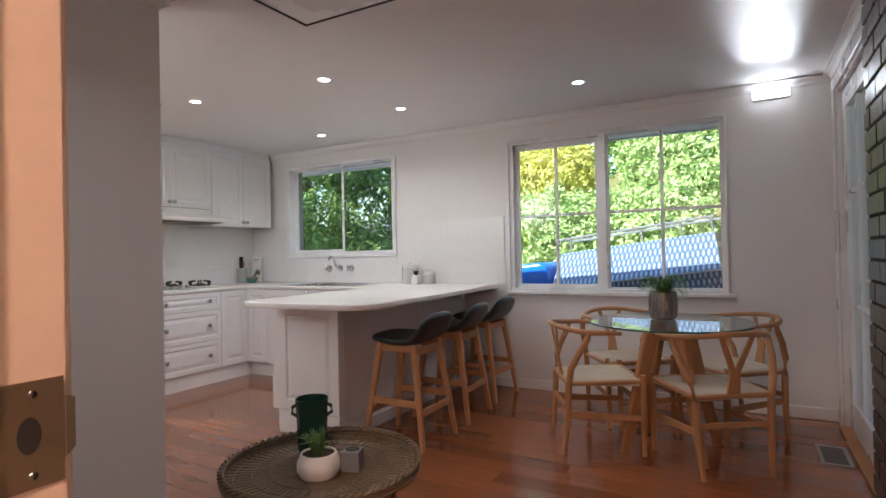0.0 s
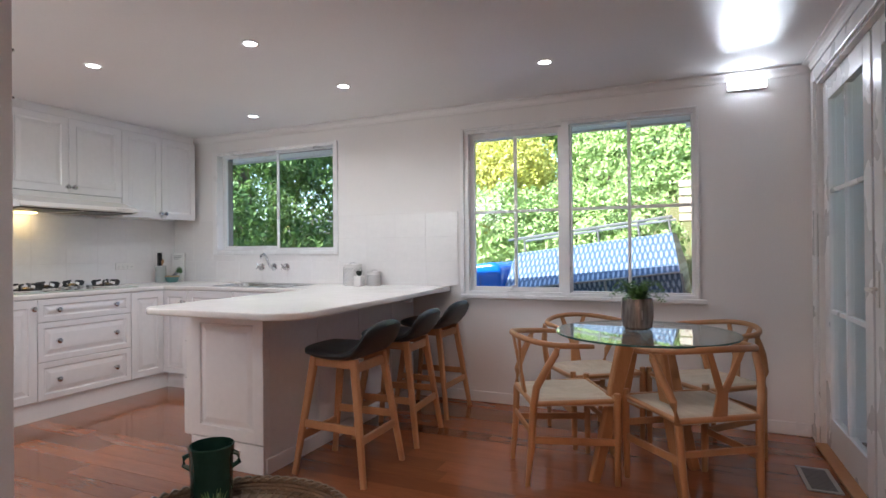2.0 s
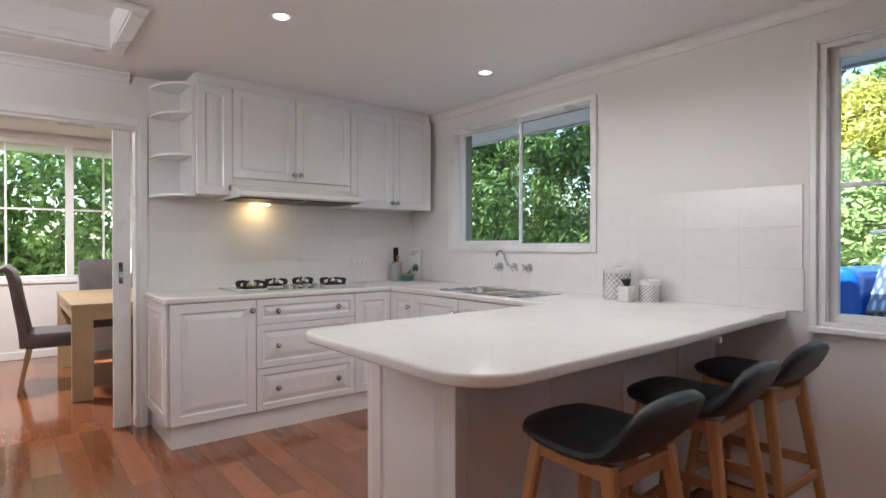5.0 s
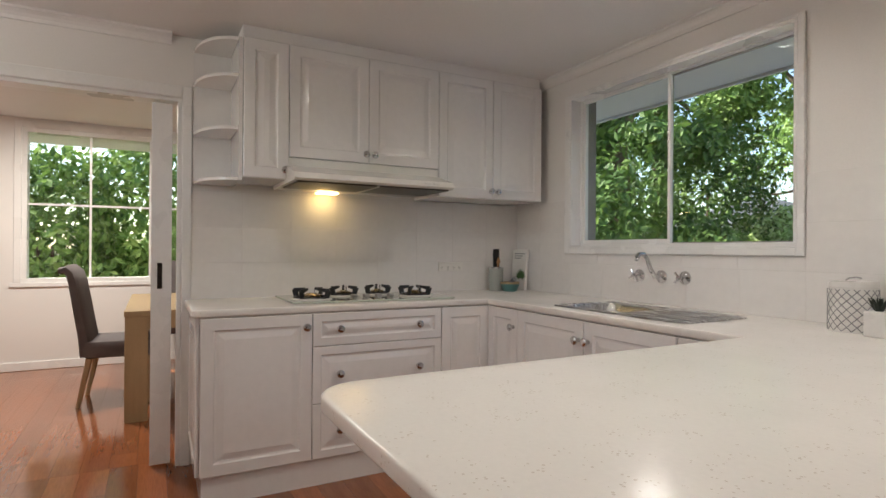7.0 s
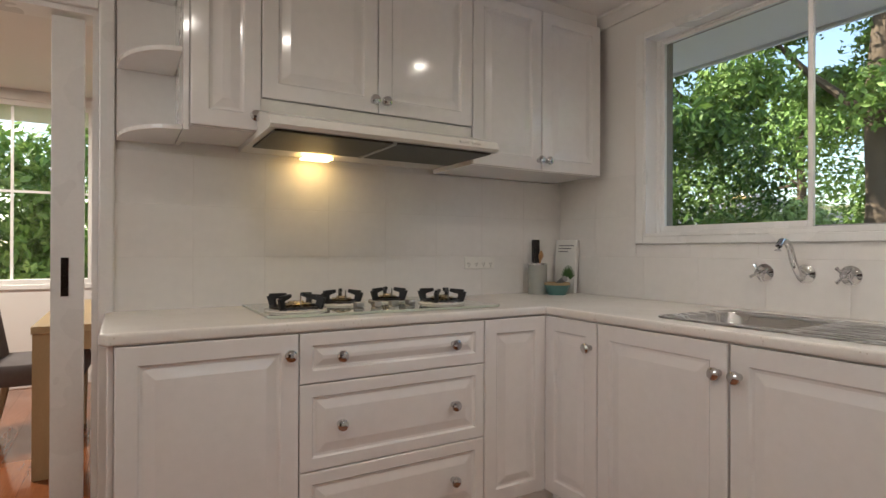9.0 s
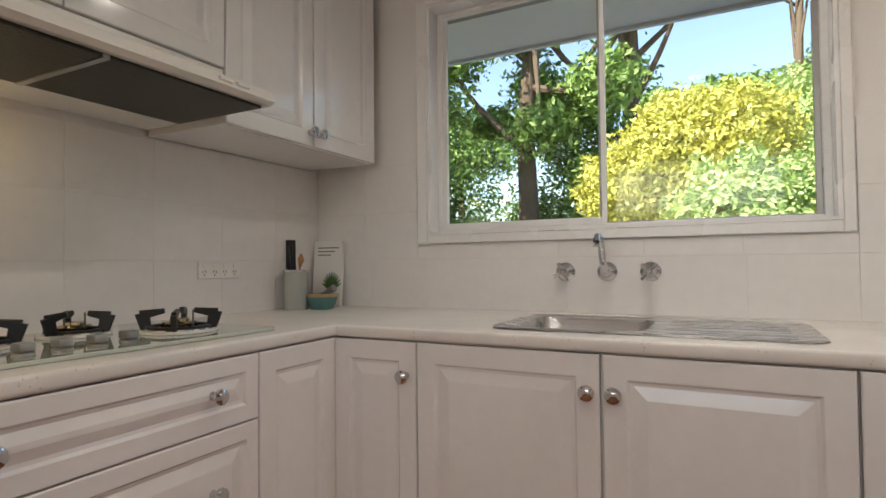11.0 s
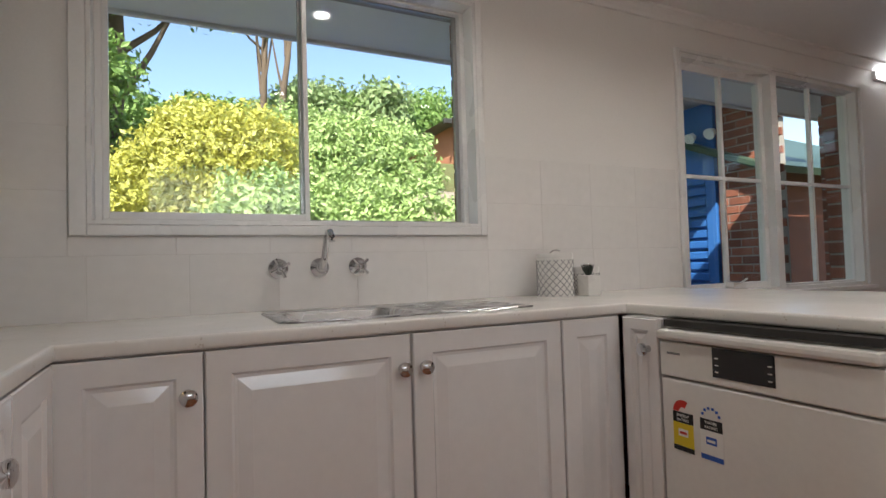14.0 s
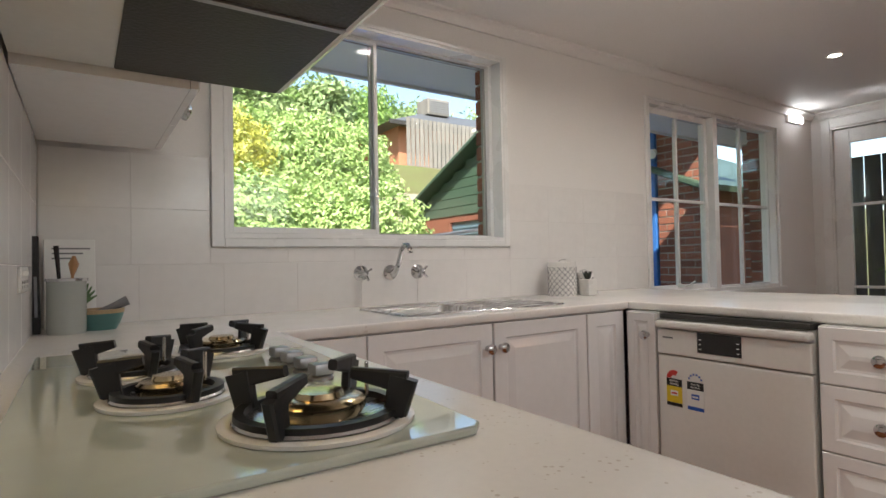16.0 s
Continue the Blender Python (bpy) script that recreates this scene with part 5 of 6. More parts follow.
# ---- further room ----
w = thing("window_3", "white framed window with glazing bars in the further room", "window", kind="structure")
fy0, fy1, fz0, fz1 = FW
bm = bmesh.new()
for q in ((fy0 - .06, fy0, fz0, fz1 + .06), (fy1, fy1 + .06, fz0, fz1 + .06), (fy0, fy1, fz1, fz1 + .06), (fy0 - .09, fy1 + .09, fz0 - .04, fz0)):
    add_box(bm, XF + .001, XF + .02, q[0], q[1], q[2], q[3], .004)
part("architrave", bm, M_TRIM, w)
bm = bmesh.new()
for q in ((fy0, fy0 + .04, fz0, fz1), (fy1 - .04, fy1, fz0, fz1), (fy0 + .04, fy1 - .04, fz1 - .04, fz1), (fy0 + .04, fy1 - .04, fz0, fz0 + .04), (4.33, 4.40, fz0 + .04, fz1 - .04)):
    add_box(bm, XF - .12, XF - .001, q[0], q[1], q[2], q[3])
for q in ((3.80, 3.82), (4.68, 4.70)):
    add_box(bm, XF - .07, XF - .05, q[0], q[1], fz0 + .04, fz1 - .04)
for q in ((fy0 + .04, 4.33), (4.40, fy1 - .04)):
    add_box(bm, XF - .069, XF - .051, q[0], q[1], 1.59, 1.61)
part("window_frame", bm, M_TRIM, w)
for q in ((fy0 + .04, 4.33), (4.40, fy1 - .04)):
    pane(w, box(XF - .061, XF - .059, q[0], q[1], fz0 + .04, fz1 - .04))

dt = thing("timber_table", "pale oak table with thick square panel legs", "table", pose(0, 0, 0))
part("tabletop", box(-6.40, -4.79, 4.20, 5.05, .715, .752, .003), M_PALEOAK, dt)
part("apron", box(-6.38, -4.82, 4.215, 4.235, .625, .714), M_PALEOAK, dt)
part("apron", box(-4.825, -4.805, 4.24, 5.03, .625, .714), M_PALEOAK, dt)
for x0, y0_ in ((-4.89, 4.205), (-6.39, 4.205), (-4.89, 4.90), (-6.39, 4.90)):
    part("leg", box(x0, x0 + .09, y0_, y0_ + .14, 0, .714, .003), M_PALEOAK, dt)


def parsons_chair(at):
    c = thing("upholstered_chair", "grey linen dining chair with buttoned scroll back and timber legs", "chair", at, "grey chairs")
    part("seat", box(-.23, .24, -.235, .235, .36, .49, .03), M_FABRIC, c, smooth=True)
    spine = [(-.215, .37, .22, .045), (-.225, .50, .228, .045), (-.25, .65, .232, .042), (-.275, .80, .235, .04), (-.295, .92, .235, .038), (-.315, .99, .235, .036), (-.345, 1.02, .232, .034), (-.375, 1.01, .225, .028), (-.385, .99, .20, .012)]
    part("backrest", bent_cushion(spine, 20, .5), M_FABRIC, c, smooth=True)
    for z, ys in ((.62, (-.12, 0, .12)), (.76, (-.06, .06)), (.88, (-.12, 0, .12))):
        for yy in ys:
            part("button", lathe([(0, 0), (.010, .002), (.008, .008), (0, .010)], 10), M_FABRIC, c, at=pose(-.215 - (z - .62) * .16, yy, z, 0, 80))
    for x, s, dx in ((.20, 1, 0), (.20, -1, 0), (-.19, 1, -.07), (-.19, -1, -.07)):
        part("leg", bar((x + dx, .195 * s, 0), (x, .20 * s, .36), .028, .028, .042, .042), M_PALEOAK, c)
    return c


pc = parsons_chair(aim(-5.55, 4.16, -5.50, 5.0))
copy_thing(pc, aim(-6.60, 4.66, -5, 4.66))
copy_thing(pc, aim(-5.75, 5.22, -5.75, 4.0))
cs = thing("blue_cushion", "navy blue seat cushion on a grey chair", "cushion", pose(-5.72, 5.10, .49))
M_NAVY = mat("navy_fabric", (0.02, 0.035, 0.06), 0.85, scale=9, fine=200, bump=0.2)
part("pad", bent_cushion([(-.2, .02, .12, .006), (-.17, .025, .18, .02), (0, .03, .2, .03), (.17, .025, .18, .02), (.2, .02, .12, .006)], 20, .7), M_NAVY, cs, smooth=True)


# ---- brick wall inside ----
def brick_wall(name, label, x_face, thick, y0, y1, z0, z1, mb, mm, limit=300):
    w = thing(name, label, "wall", kind="structure")
    part("mortar", box(x_face + .006, x_face + thick, y0 + .004, y1 - .004, z0, z1), mm, w)
    me = mesh_of(box(-.004, .02, -.110, .110, -.036, .036, .004), mb, False, "brick")
    me2 = mesh_of(box(-.004, .02, -.052, .052, -.036, .036, .004), mb, False, "brick_half")
    rnd_ = random.Random(11)
    r = 0
    z = z0 + .042
    while z < z1 - .03:
        y = y1 - (.113 if r % 2 == 0 else .055)
        first = r % 2 == 1
        while y > y0 + .05:
            o = new("brick", me2 if first else me)
            o.parent = w
            o.matrix_basis = pose(x_face + rnd_.uniform(0, .004), y, z)
            y -= (.055 + .118 + .003) if first else .232
            first = False
        z += .086
        r += 1
    return w


brick_wall("wall_brick", "dark textured glazed brick wall beside the glazed doors", 1.60, .24, YS + .001, 5.05, 0.001, CZ - .001, M_BRICKIN, M_MORTIN)


# ---- outside ----
def island_mat(name, cols, rough=0.6, trans=0.25):
    """Leaves: each leaf takes its own tone."""
    m = bpy.data.materials.new(name)
    m.use_nodes = True
    nt = m.node_tree
    b = nt.nodes["Principled BSDF"]
    g = nt.nodes.new("ShaderNodeNewGeometry")
    r = nt.nodes.new("ShaderNodeValToRGB")
    r.color_ramp.elements[0].color = rgb(cols[0])
    r.color_ramp.elements[1].color = rgb(cols[-1])
    if len(cols) == 3:
        e = r.color_ramp.elements.new(.5)
        e.color = rgb(cols[1])
    nt.links.new(g.outputs["Random Per Island"], r.inputs[0])
    nt.links.new(r.outputs[0], b.inputs["Base Color"])
    b.inputs["Roughness"].default_value = rough
    tl = nt.nodes.new("ShaderNodeBsdfTranslucent")
    nt.links.new(r.outputs[0], tl.inputs[0])
    mx = nt.nodes.new("ShaderNodeMixShader")
    mx.inputs[0].default_value = trans
    nt.links.new(b.outputs[0], mx.inputs[1])
    nt.links.new(tl.outputs[0], mx.inputs[2])
    nt.links.new(mx.outputs[0], nt.nodes["Material Output"].inputs[0])
    return m


L_HEDGE = island_mat("bright_hedge_leaves", [(.27, .39, .11), (.38, .51, .18), (.49, .61, .28)])
L_YELLOW = island_mat("golden_leaves", [(.38, .36, .06), (.53, .52, .10), (.64, .64, .20)])
L_TREE = island_mat("mid_green_leaves", [(.09, .17, .035), (.18, .31, .07), (.31, .44, .13)])
L_DARK = island_mat("dark_green_leaves", [(.04, .09, .018), (.08, .16, .032), (.16, .26, .06)])
L_PALE = island_mat("grey_green_leaves", [(.17, .26, .10), (.27, .37, .15), (.36, .44, .22)])
M_BARK = mat("grey_brown_bark", (.16, .115, .08), .9, col2=(.07, .05, .035), scale=4, fine=26, stretch=(3, 3, .6), bump=.8, amount=.9)
M_GRASS = mat("dry_grass_ground", (.12, .15, .045), .95, col2=(.10, .075, .035), scale=.7, fine=9, bump=.5, amount=.9)
M_CONC = mat("driveway_concrete", (.46, .44, .41), .85, col2=(.36, .34, .32), scale=.9, fine=30, bump=.2)
M_SOFFIT = mat("white_soffit", (.84, .83, .81), .6, scale=2, fine=50)
M_ROOF = mat("grey_roof_tiles", (.10, .105, .115), .6, scale=3, fine=12, stretch=(1, 8, 1), bump=.4)
M_ORANGE = mat("orange_brick_far", (.46, .20, .11), .8, col2=(.34, .14, .08), scale=3, fine=30, bump=.2)
M_FENCE = mat("grey_fence_timber", (.24, .22, .20), .85, col2=(.15, .135, .12), scale=4, fine=30, stretch=(1, 1, .3))
M_SLAT = mat("pale_weathered_timber", (.46, .38, .30), .85, col2=(.34, .28, .22), scale=3, fine=30, stretch=(.3, 3, 3))
M_SHUTTER = mat("blue_metal_sheet", (.035, .14, .42), .4, scale=3, fine=30)
M_ROLLER = mat("blue_grey_roller_door", (.14, .22, .28), .4, scale=3, fine=30)
M_TRUCKBLUE = mat("bright_blue_paint", (.01, .13, .60), .22, scale=2, fine=30, coat=.6)
M_TAIL = mat("red_lens", (.55, .02, .02), .2)
M_GREENROOF = mat("dark_green_sheet_roof", (.05, .085, .06), .45, scale=2, fine=20)


def checker_plate():
    m = mat("aluminium_tread_plate", (.075, .115, .18), .36, .35, scale=3, fine=40)
    nt = m.node_tree
    b = nt.nodes["Principled BSDF"]
    tc = nt.nodes.new("ShaderNodeTexCoord")
    hs = []
    for ang, sc in ((45, (24, 24, 9)), (-45, (24, 24, 9))):
        mp = nt.nodes.new("ShaderNodeMapping")
        mp.inputs["Rotation"].default_value = (0, radians(ang), 0)
        mp.inputs["Scale"].default_value = (26, 0.01, 9)
        nt.links.new(tc.outputs["Object"], mp.inputs["Vector"])
        v = nt.nodes.new("ShaderNodeTexVoronoi")
        v.inputs["Randomness"].default_value = 0.0
        v.inputs["Scale"].default_value = 1.0
        nt.links.new(mp.outputs[0], v.inputs["Vector"])
        r = nt.nodes.new("ShaderNodeMapRange")
        r.inputs["From Min"].default_value, r.inputs["From Max"].default_value = .42, .2
        nt.links.new(v.outputs["Distance"], r.inputs["Value"])
        hs.append(r)
    mxm = nt.nodes.new("ShaderNodeMath")
    mxm.operation = 'MAXIMUM'
    nt.links.new(hs[0].outputs[0], mxm.inputs[0])
    nt.links.new(hs[1].outputs[0], mxm.inputs[1])
    src = b.inputs["Base Color"].links[0].from_socket
    tone = nt.nodes.new("ShaderNodeMixRGB")
    tone.inputs[2].default_value = (.34, .42, .52, 1)
    nt.links.new(mxm.outputs[0], tone.inputs[0])
    nt.links.new(src, tone.inputs[1])
    nt.links.new(tone.outputs[0], b.inputs["Base Color"])
    bp = nt.nodes.new("ShaderNodeBump")
    bp.inputs["Strength"].default_value = .5
    bp.inputs["Distance"].default_value = .006
    nt.links.new(mxm.outputs[0], bp.inputs["Height"])
    nt.links.new(bp.outputs[0], b.inputs["Normal"])
    return m


M_PLATE = checker_plate()


def leaf_mesh(name, blobs, count, size, material, seed, shell=0.75):
    """Many small bent leaves spread through uneven blobs (x, y, z, rx, ry, rz)."""
    rg = np.random.default_rng(seed)
    vol = np.array([b[3] * b[4] + b[4] * b[5] + b[3] * b[5] for b in blobs])
    pick = rg.choice(len(blobs), count, p=vol / vol.sum())
    B = np.array(blobs)[pick]
    d = rg.normal(size=(count, 3))
    d /= np.linalg.norm(d, axis=1)[:, None]
    lump = 1 + .16 * np.sin(d[:, 0] * 9 + B[:, 0] * 3) * np.cos(d[:, 2] * 8 + B[:, 1]) + .10 * np.sin(d[:, 1] * 17 + d[:, 2] * 13)
    rad = (shell + (1 - shell) * rg.random(count)) * lump
    c = B[:, :3] + d * B[:, 3:] * rad[:, None]
    n = d * .8 + rg.normal(size=(count, 3)) * .6
    n /= np.linalg.norm(n, axis=1)[:, None]
    u = np.cross(n, rg.normal(size=(count, 3)))
    u /= np.linalg.norm(u, axis=1)[:, None]
    v = np.cross(n, u)
    s = size * (.55 + .9 * rg.random(count))[:, None]
    P = np.stack([c - u * s, c + v * s * .45 + n * s * .12, c + u * s, c - v * s * .45 + n * s * .12], axis=1).reshape(-1, 3)
    F = np.arange(count * 4).reshape(-1, 4)
    me = bpy.data.meshes.new(name)
    me.from_pydata(P.tolist(), [], F.tolist())
    me.materials.append(material)
    return me


def ground_z(x, y):
    a = max(0.0, y - 11.2)
    rise = .55 * min(a, 7.0) * (1.0 / (1 + math.exp(max(-40.0, min(40.0, -(x + 4.0) * .9))))) + .08 * min(a, 7.0) + .14 * max(0.0, a - 7.0)
    return -.45 + rise + .05 * math.sin(x * 1.3) * math.cos(y * .9) * min(1, a)


bm = bmesh.new()
xs = [-900, -300, -120, -60, -40, -30, -24] + [-20 + i * 1.0 for i in range(44)] + [28, 34, 44, 60, 120, 300, 900]
ys = [-900, -300, -100, -40, -20, -10, -4] + [0 + i * 1.0 for i in range(36)] + [40, 50, 70, 110, 200, 400, 900]
gv = {}
for i, x in enumerate(xs):
    for j, y in enumerate(ys):
        gv[i, j] = bm.verts.new((x, y, ground_z(x, min(y, 60))))
for i in range(len(xs) - 1):
    for j in range(len(ys) - 1):
        bm.faces.new((gv[i, j], gv[i + 1, j], gv[i + 1, j + 1], gv[i, j + 1]))
setting("ground", bm, M_GRASS, "sloping garden ground of dry grass and soil", "ground")
# Concrete carried wide and kept pale to bounce light onto the eave soffit.
setting("driveway", box(-8.5, 3.2, 7.0, 11.1, -.446, -.40), M_CONC, "pale concrete driveway beside the house", "driveway")
setting("footing", box(XF - .14, XE + .5, .3, WY + .12, -.5, -.07), M_BRICK, "brick base of the house", "wall")

# outer brick leaf and eave
outer = thing("wall_outer_brick", "red brick outer wall of the house", "wall", kind="structure")
part("mortar", wall_bm('y', WY + .125, WY + .225, XW - .1, XE + .5, -.45, 2.3, [(KW[0] - .02, KW[1] + .02, KW[2] - .03, KW[3] + .02), (BW[0] - .02, BW[1] + .02, BW[2] - .03, BW[3] + .02)]), M_MORTAR, outer)
meb = mesh_of(box(-.005, .1, -.113, .113, -.036, .036, .004), M_BRICK, False, "brick")
r = 0
z = BW[2] - .1
while z < 2.2:
    for x_ in (KW[1] + .024, BW[1] + .024):
        o = new("brick", meb)
        o.parent = outer
        o.matrix_basis = pose(x_ - .012, WY + .178 , z) @ Matrix.Diagonal((1, .44, 1, 1))
    z += .086
    r += 1
setting("eave", box(XF - .4, XE + .55, WY + .23, 7.48, 2.215, 2.26), M_SOFFIT, "white painted eave soffit", "eave")
setting("fascia", box(XF - .4, XE + .55, 7.485, 7.51, 2.20, 2.40), M_SOFFIT, "white fascia board and gutter line", "fascia")
setting("eave_far", box(XF - .75, XF - .145, .2, 6.7, 2.30, 2.34), M_SOFFIT, "white eave soffit over the further room window", "eave")

# garage across the drive
ga = thing("garage", "gabled brick garage with a blue-grey roller door", "garage")
GX, GY0, GY1 = 2.25, 8.3, 14.9
gm = (GY0 + GY1) / 2
part("wall", wall_bm('x', GX, GX + .2, GY0, GY1, -.5, 2.0, [(8.95, 13.3, -.5, 1.85)]), M_BRICK, ga)
bm = bmesh.new()
f = [bm.verts.new(p) for p in ((GX, GY0, 2.0), (GX, GY1, 2.0), (GX, gm, 3.35))]
fc = bm.faces.new(f)
rr_ = bmesh.ops.extrude_face_region(bm, geom=[fc])
bmesh.ops.translate(bm, vec=(.15, 0, 0), verts=[v for v in rr_["geom"] if isinstance(v, bmesh.types.BMVert)])
part("gable", bm, M_GREENROOF, ga)
for i in range(7):
    zz = 2.05 + i * .17
    hw = (GY1 - GY0) / 2 * (1 - (zz - 2.0) / 1.35)
    if hw > .15:
        part("weatherboard", bar((GX - .012, gm - hw, zz), (GX - .012, gm + hw, zz), .16, .018, side=(0, 0, 1)), M_GREENROOF, ga)
for s, ye in ((-1, GY0 - .35), (1, GY1 + .35)):
    part("roof", bar((GX + 2.3, ye, 1.88), (GX + 2.3, gm, 3.47), 5.2, .07, side=(1, 0, 0)), M_GREENROOF, ga)
rd = part("roller_door", box(GX + .08, GX + .10, 8.95, 13.3, -.5, 1.85), M_ROLLER, ga)
for i in range(19):
    part("slat", box(GX + .055, GX + .08, 8.95, 13.3, -.44 + i * .12, -.345 + i * .12, .012), M_ROLLER, rd)
part("side_wall", box(GX + .2, GX + 4.5, GY0, GY0 + .2, -.5, 2.0), M_BRICK, ga)
part("side_wall", box(GX + .2, GX + 4.5, GY1 - .2, GY1, -.5, 2.0), M_ORANGE, ga)
brick_wall("garden_pier", "red brick pier beside the blue shed", 2.10, .14, 7.95, 8.58, -.4, 2.7, M_BRICK, M_MORTAR)
pf = thing("carport_light", "twin white flood lamp under the carport roof", "flood lamp", pose(2.0, 8.66, 2.36))
for s in (-1, 1):
    part("lamp", lathe([(0, 0), (.04, 0), (.06, .07), (.055, .075), (0, .06)], 18), M_WHITEPL, pf, at=pose(0, .12 * s, 0, 0, -120), smooth=True)
part("arm", bar((0, -.12, .02), (0, .12, .02), .02, .02), M_WHITEPL, pf)
cr = thing("carport_roof", "grey sheet carport roof with white beams", "carport")
# Sheet stretched beyond its beams, mostly unseen, to shade the shed front.
part("sheet", box(.6, 2.9, 7.53, 10.3, 2.80, 2.84), M_SOFFIT, cr)
for yy in (7.75, 8.45, 9.2, 9.9):
    part("beam", box(1.0, 2.9, yy, yy + .06, 2.66, 2.795, .004), M_SOFFIT, cr)
part("post", box(2.80, 2.88, 10.1, 10.2, -.4, 2.655), M_SOFFIT, cr)
bs = thing("blue_shed", "bright blue metal shed with a louvred door", "shed")
part("wall", box(2.14, 2.7, 8.60, 10.2, -.45, 2.72), M_SHUTTER, bs)
part("corner_post", box(2.08, 2.139, 8.60, 8.72, -.45, 2.70, .006), M_SHUTTER, bs)
for i in range(20):
    part("louvre", bar((2.115, 8.73, -.30 + i * .115), (2.115, 10.15, -.30 + i * .115), .055, .085, side=(1, 0, 0)), M_SHUTTER, bs)
brick_wall("wing_wall", "red brick wing wall running out from the house", 1.72, .18, 6.99, 7.36, -.4, 2.19, M_BRICK, M_MORTAR)

# parked utility truck
tk = thing("utility_truck", "blue utility truck with a tread plate aluminium canopy", "truck", pose(.22, 8.75, -.28, 0, -7, -3))
bm = outline_slab([(0, 0), (1.9, 0), (1.9, 1.7), (0, 1.7)], .55, 1.14)
part("canopy", bm, M_PLATE, tk, "aluminium tread plate canopy", at=pose(-1.05, 0, 0))
bm = bmesh.new()
lo = [bm.verts.new(p) for p in ((-1.05, -.01, 1.145), (.85, -.01, 1.145), (.85, 1.71, 1.145), (-1.05, 1.71, 1.145))]
hi = [bm.verts.new(p) for p in ((-1.02, .45, 1.56), (.80, .45, 1.56), (.80, 1.25, 1.56), (-1.02, 1.25, 1.56))]
for i in range(4):
    bm.faces.new((lo[i], lo[(i + 1) % 4], hi[(i + 1) % 4], hi[i]))
bm.faces.new(hi)
bm.faces.new(lo[::-1])
part("canopy_lid", bm, M_PLATE, tk, "sloping tread plate lid")
part("seam", box(-1.05, .85, -.022, -.006, 1.125, 1.14, .003), M_ALU, tk)
for xx in (-.35, .1, .86):
    part("corner_strip", box(xx - .012, xx + .012, -.02, -.004, .55, 1.12, .003), M_ALU, tk)
cab_side = [(-.52, 0), (.36, 0), (.38, .55)] + arc(.25, 1.13, .13, 10, 90, 6) + arc(-.30, 1.10, .16, 90, 165, 6) + [(-.62, .55)]
cb = part("cab", outline_slab(cab_side, -1.62, 0, .05), M_TRUCKBLUE, tk, "rounded blue cab", at=pose(-1.46, .02, .22, 90), smooth=True)
part("cab_window", outline_slab([(-.36, .68), (.02, .68)] + arc(-.03, 1.05, .05, 0, 90, 4) + arc(-.20, 1.02, .08, 90, 160, 4), .004, .014, .003), M_BLACK, cb, "dark cab window")
for dx in (-.42, .10):
    part("door_seam", bar((dx, .12, .002), (dx + .01, 1.12, .002), .008, .006, side=(1, 0, 0)), M_DARK, cb)
part("door_handle", bar((-.30, .58, .012), (-.16, .58, .012), .03, .02, side=(0, 1, 0)), M_BLACK, cb, "black door handle")
for xx in (-.9, -.45, .0, .45, .78):
    part("rack_post", bar((xx, .5, 1.56), (xx, .5, 1.74), .025, .025), M_ALU, tk)
part("rack_rail", bar((-1.1, .5, 1.74), (.82, .5, 1.74), .03, .03), M_ALU, tk)
part("rack_rail", bar((-1.1, 1.2, 1.74), (.82, 1.2, 1.74), .03, .03), M_ALU, tk)
part("tray", box(-1.06, 1.15, .0, 1.7, .42, .548, .01), M_ALU, tk)
part("tail_board", box(1.0, 1.05, .05, 1.65, .55, 1.0, .01), M_ALU, tk)
tl = part("tail_lamp", box(1.052, 1.09, .02, .16, .62, .98, .012), M_TAIL, tk, "red ribbed tail lamp")
for xx in (-1.9, .35):
    wh = part("wheel", lathe([(0, 0), (.34, 0), (.36, .03), (.36, .19), (.34, .22), (0, .22)], 26), M_BLACK, tk, at=pose(xx, .24, .33, 90), smooth=True)
    part("rim", lathe([(0, -.004), (.2, -.004), (.2, -.012), (0, -.02)], 20), M_ALU, wh)


# plants
def plant(name, label, blobs, n, size, material, seed, trunk=None, category="shrub", shell=.72):
    base = (blobs[0][0], blobs[0][1], ground_z(blobs[0][0], blobs[0][1])) if trunk is None else trunk[0]
    p = thing(name, label, category)
    o = new("crown", leaf_mesh("crown", blobs, n, size, material, seed, shell))
    o.parent = p
    if trunk:
        foot, top, r0 = Vector(trunk[0]), Vector(trunk[1]), trunk[2]
        rnd_ = random.Random(seed)
        path = [foot.lerp(top, t) + Vector((rnd_.uniform(-.12, .12) * (0 < t < 1), rnd_.uniform(-.12, .12) * (0 < t < 1), 0)) for t in (0, .2, .4, .6, .8, 1)]
        part("trunk", tube(path, [r0 * k for k in (1.25, 1, .85, .7, .5, .25)], 10), M_BARK, p, smooth=True)
        for k in range(min(9, len(blobs))):
            b = blobs[k]
            s = foot.lerp(top, .35 + .06 * k)
            e = Vector(b[:3])
            m_ = s.lerp(e, .5) + Vector((0, 0, -.15))
            part("limb", tube([s, m_, e], [r0 * .42, r0 * .28, r0 * .08], 7), M_BARK, p, smooth=True)
    else:
        st = bmesh.new()
        for k in range(5):
            a = k * 1.26
            b = blobs[k % len(blobs)]
            tube([(b[0] + .1 * math.cos(a), b[1] + .1 * math.sin(a), ground_z(b[0], b[1]) - .05), (b[0] + .3 * math.cos(a), b[1] + .2 * math.sin(a), b[2])], [.05, .02], 6, st)
        part("stems", st, M_BARK, p)
    return p


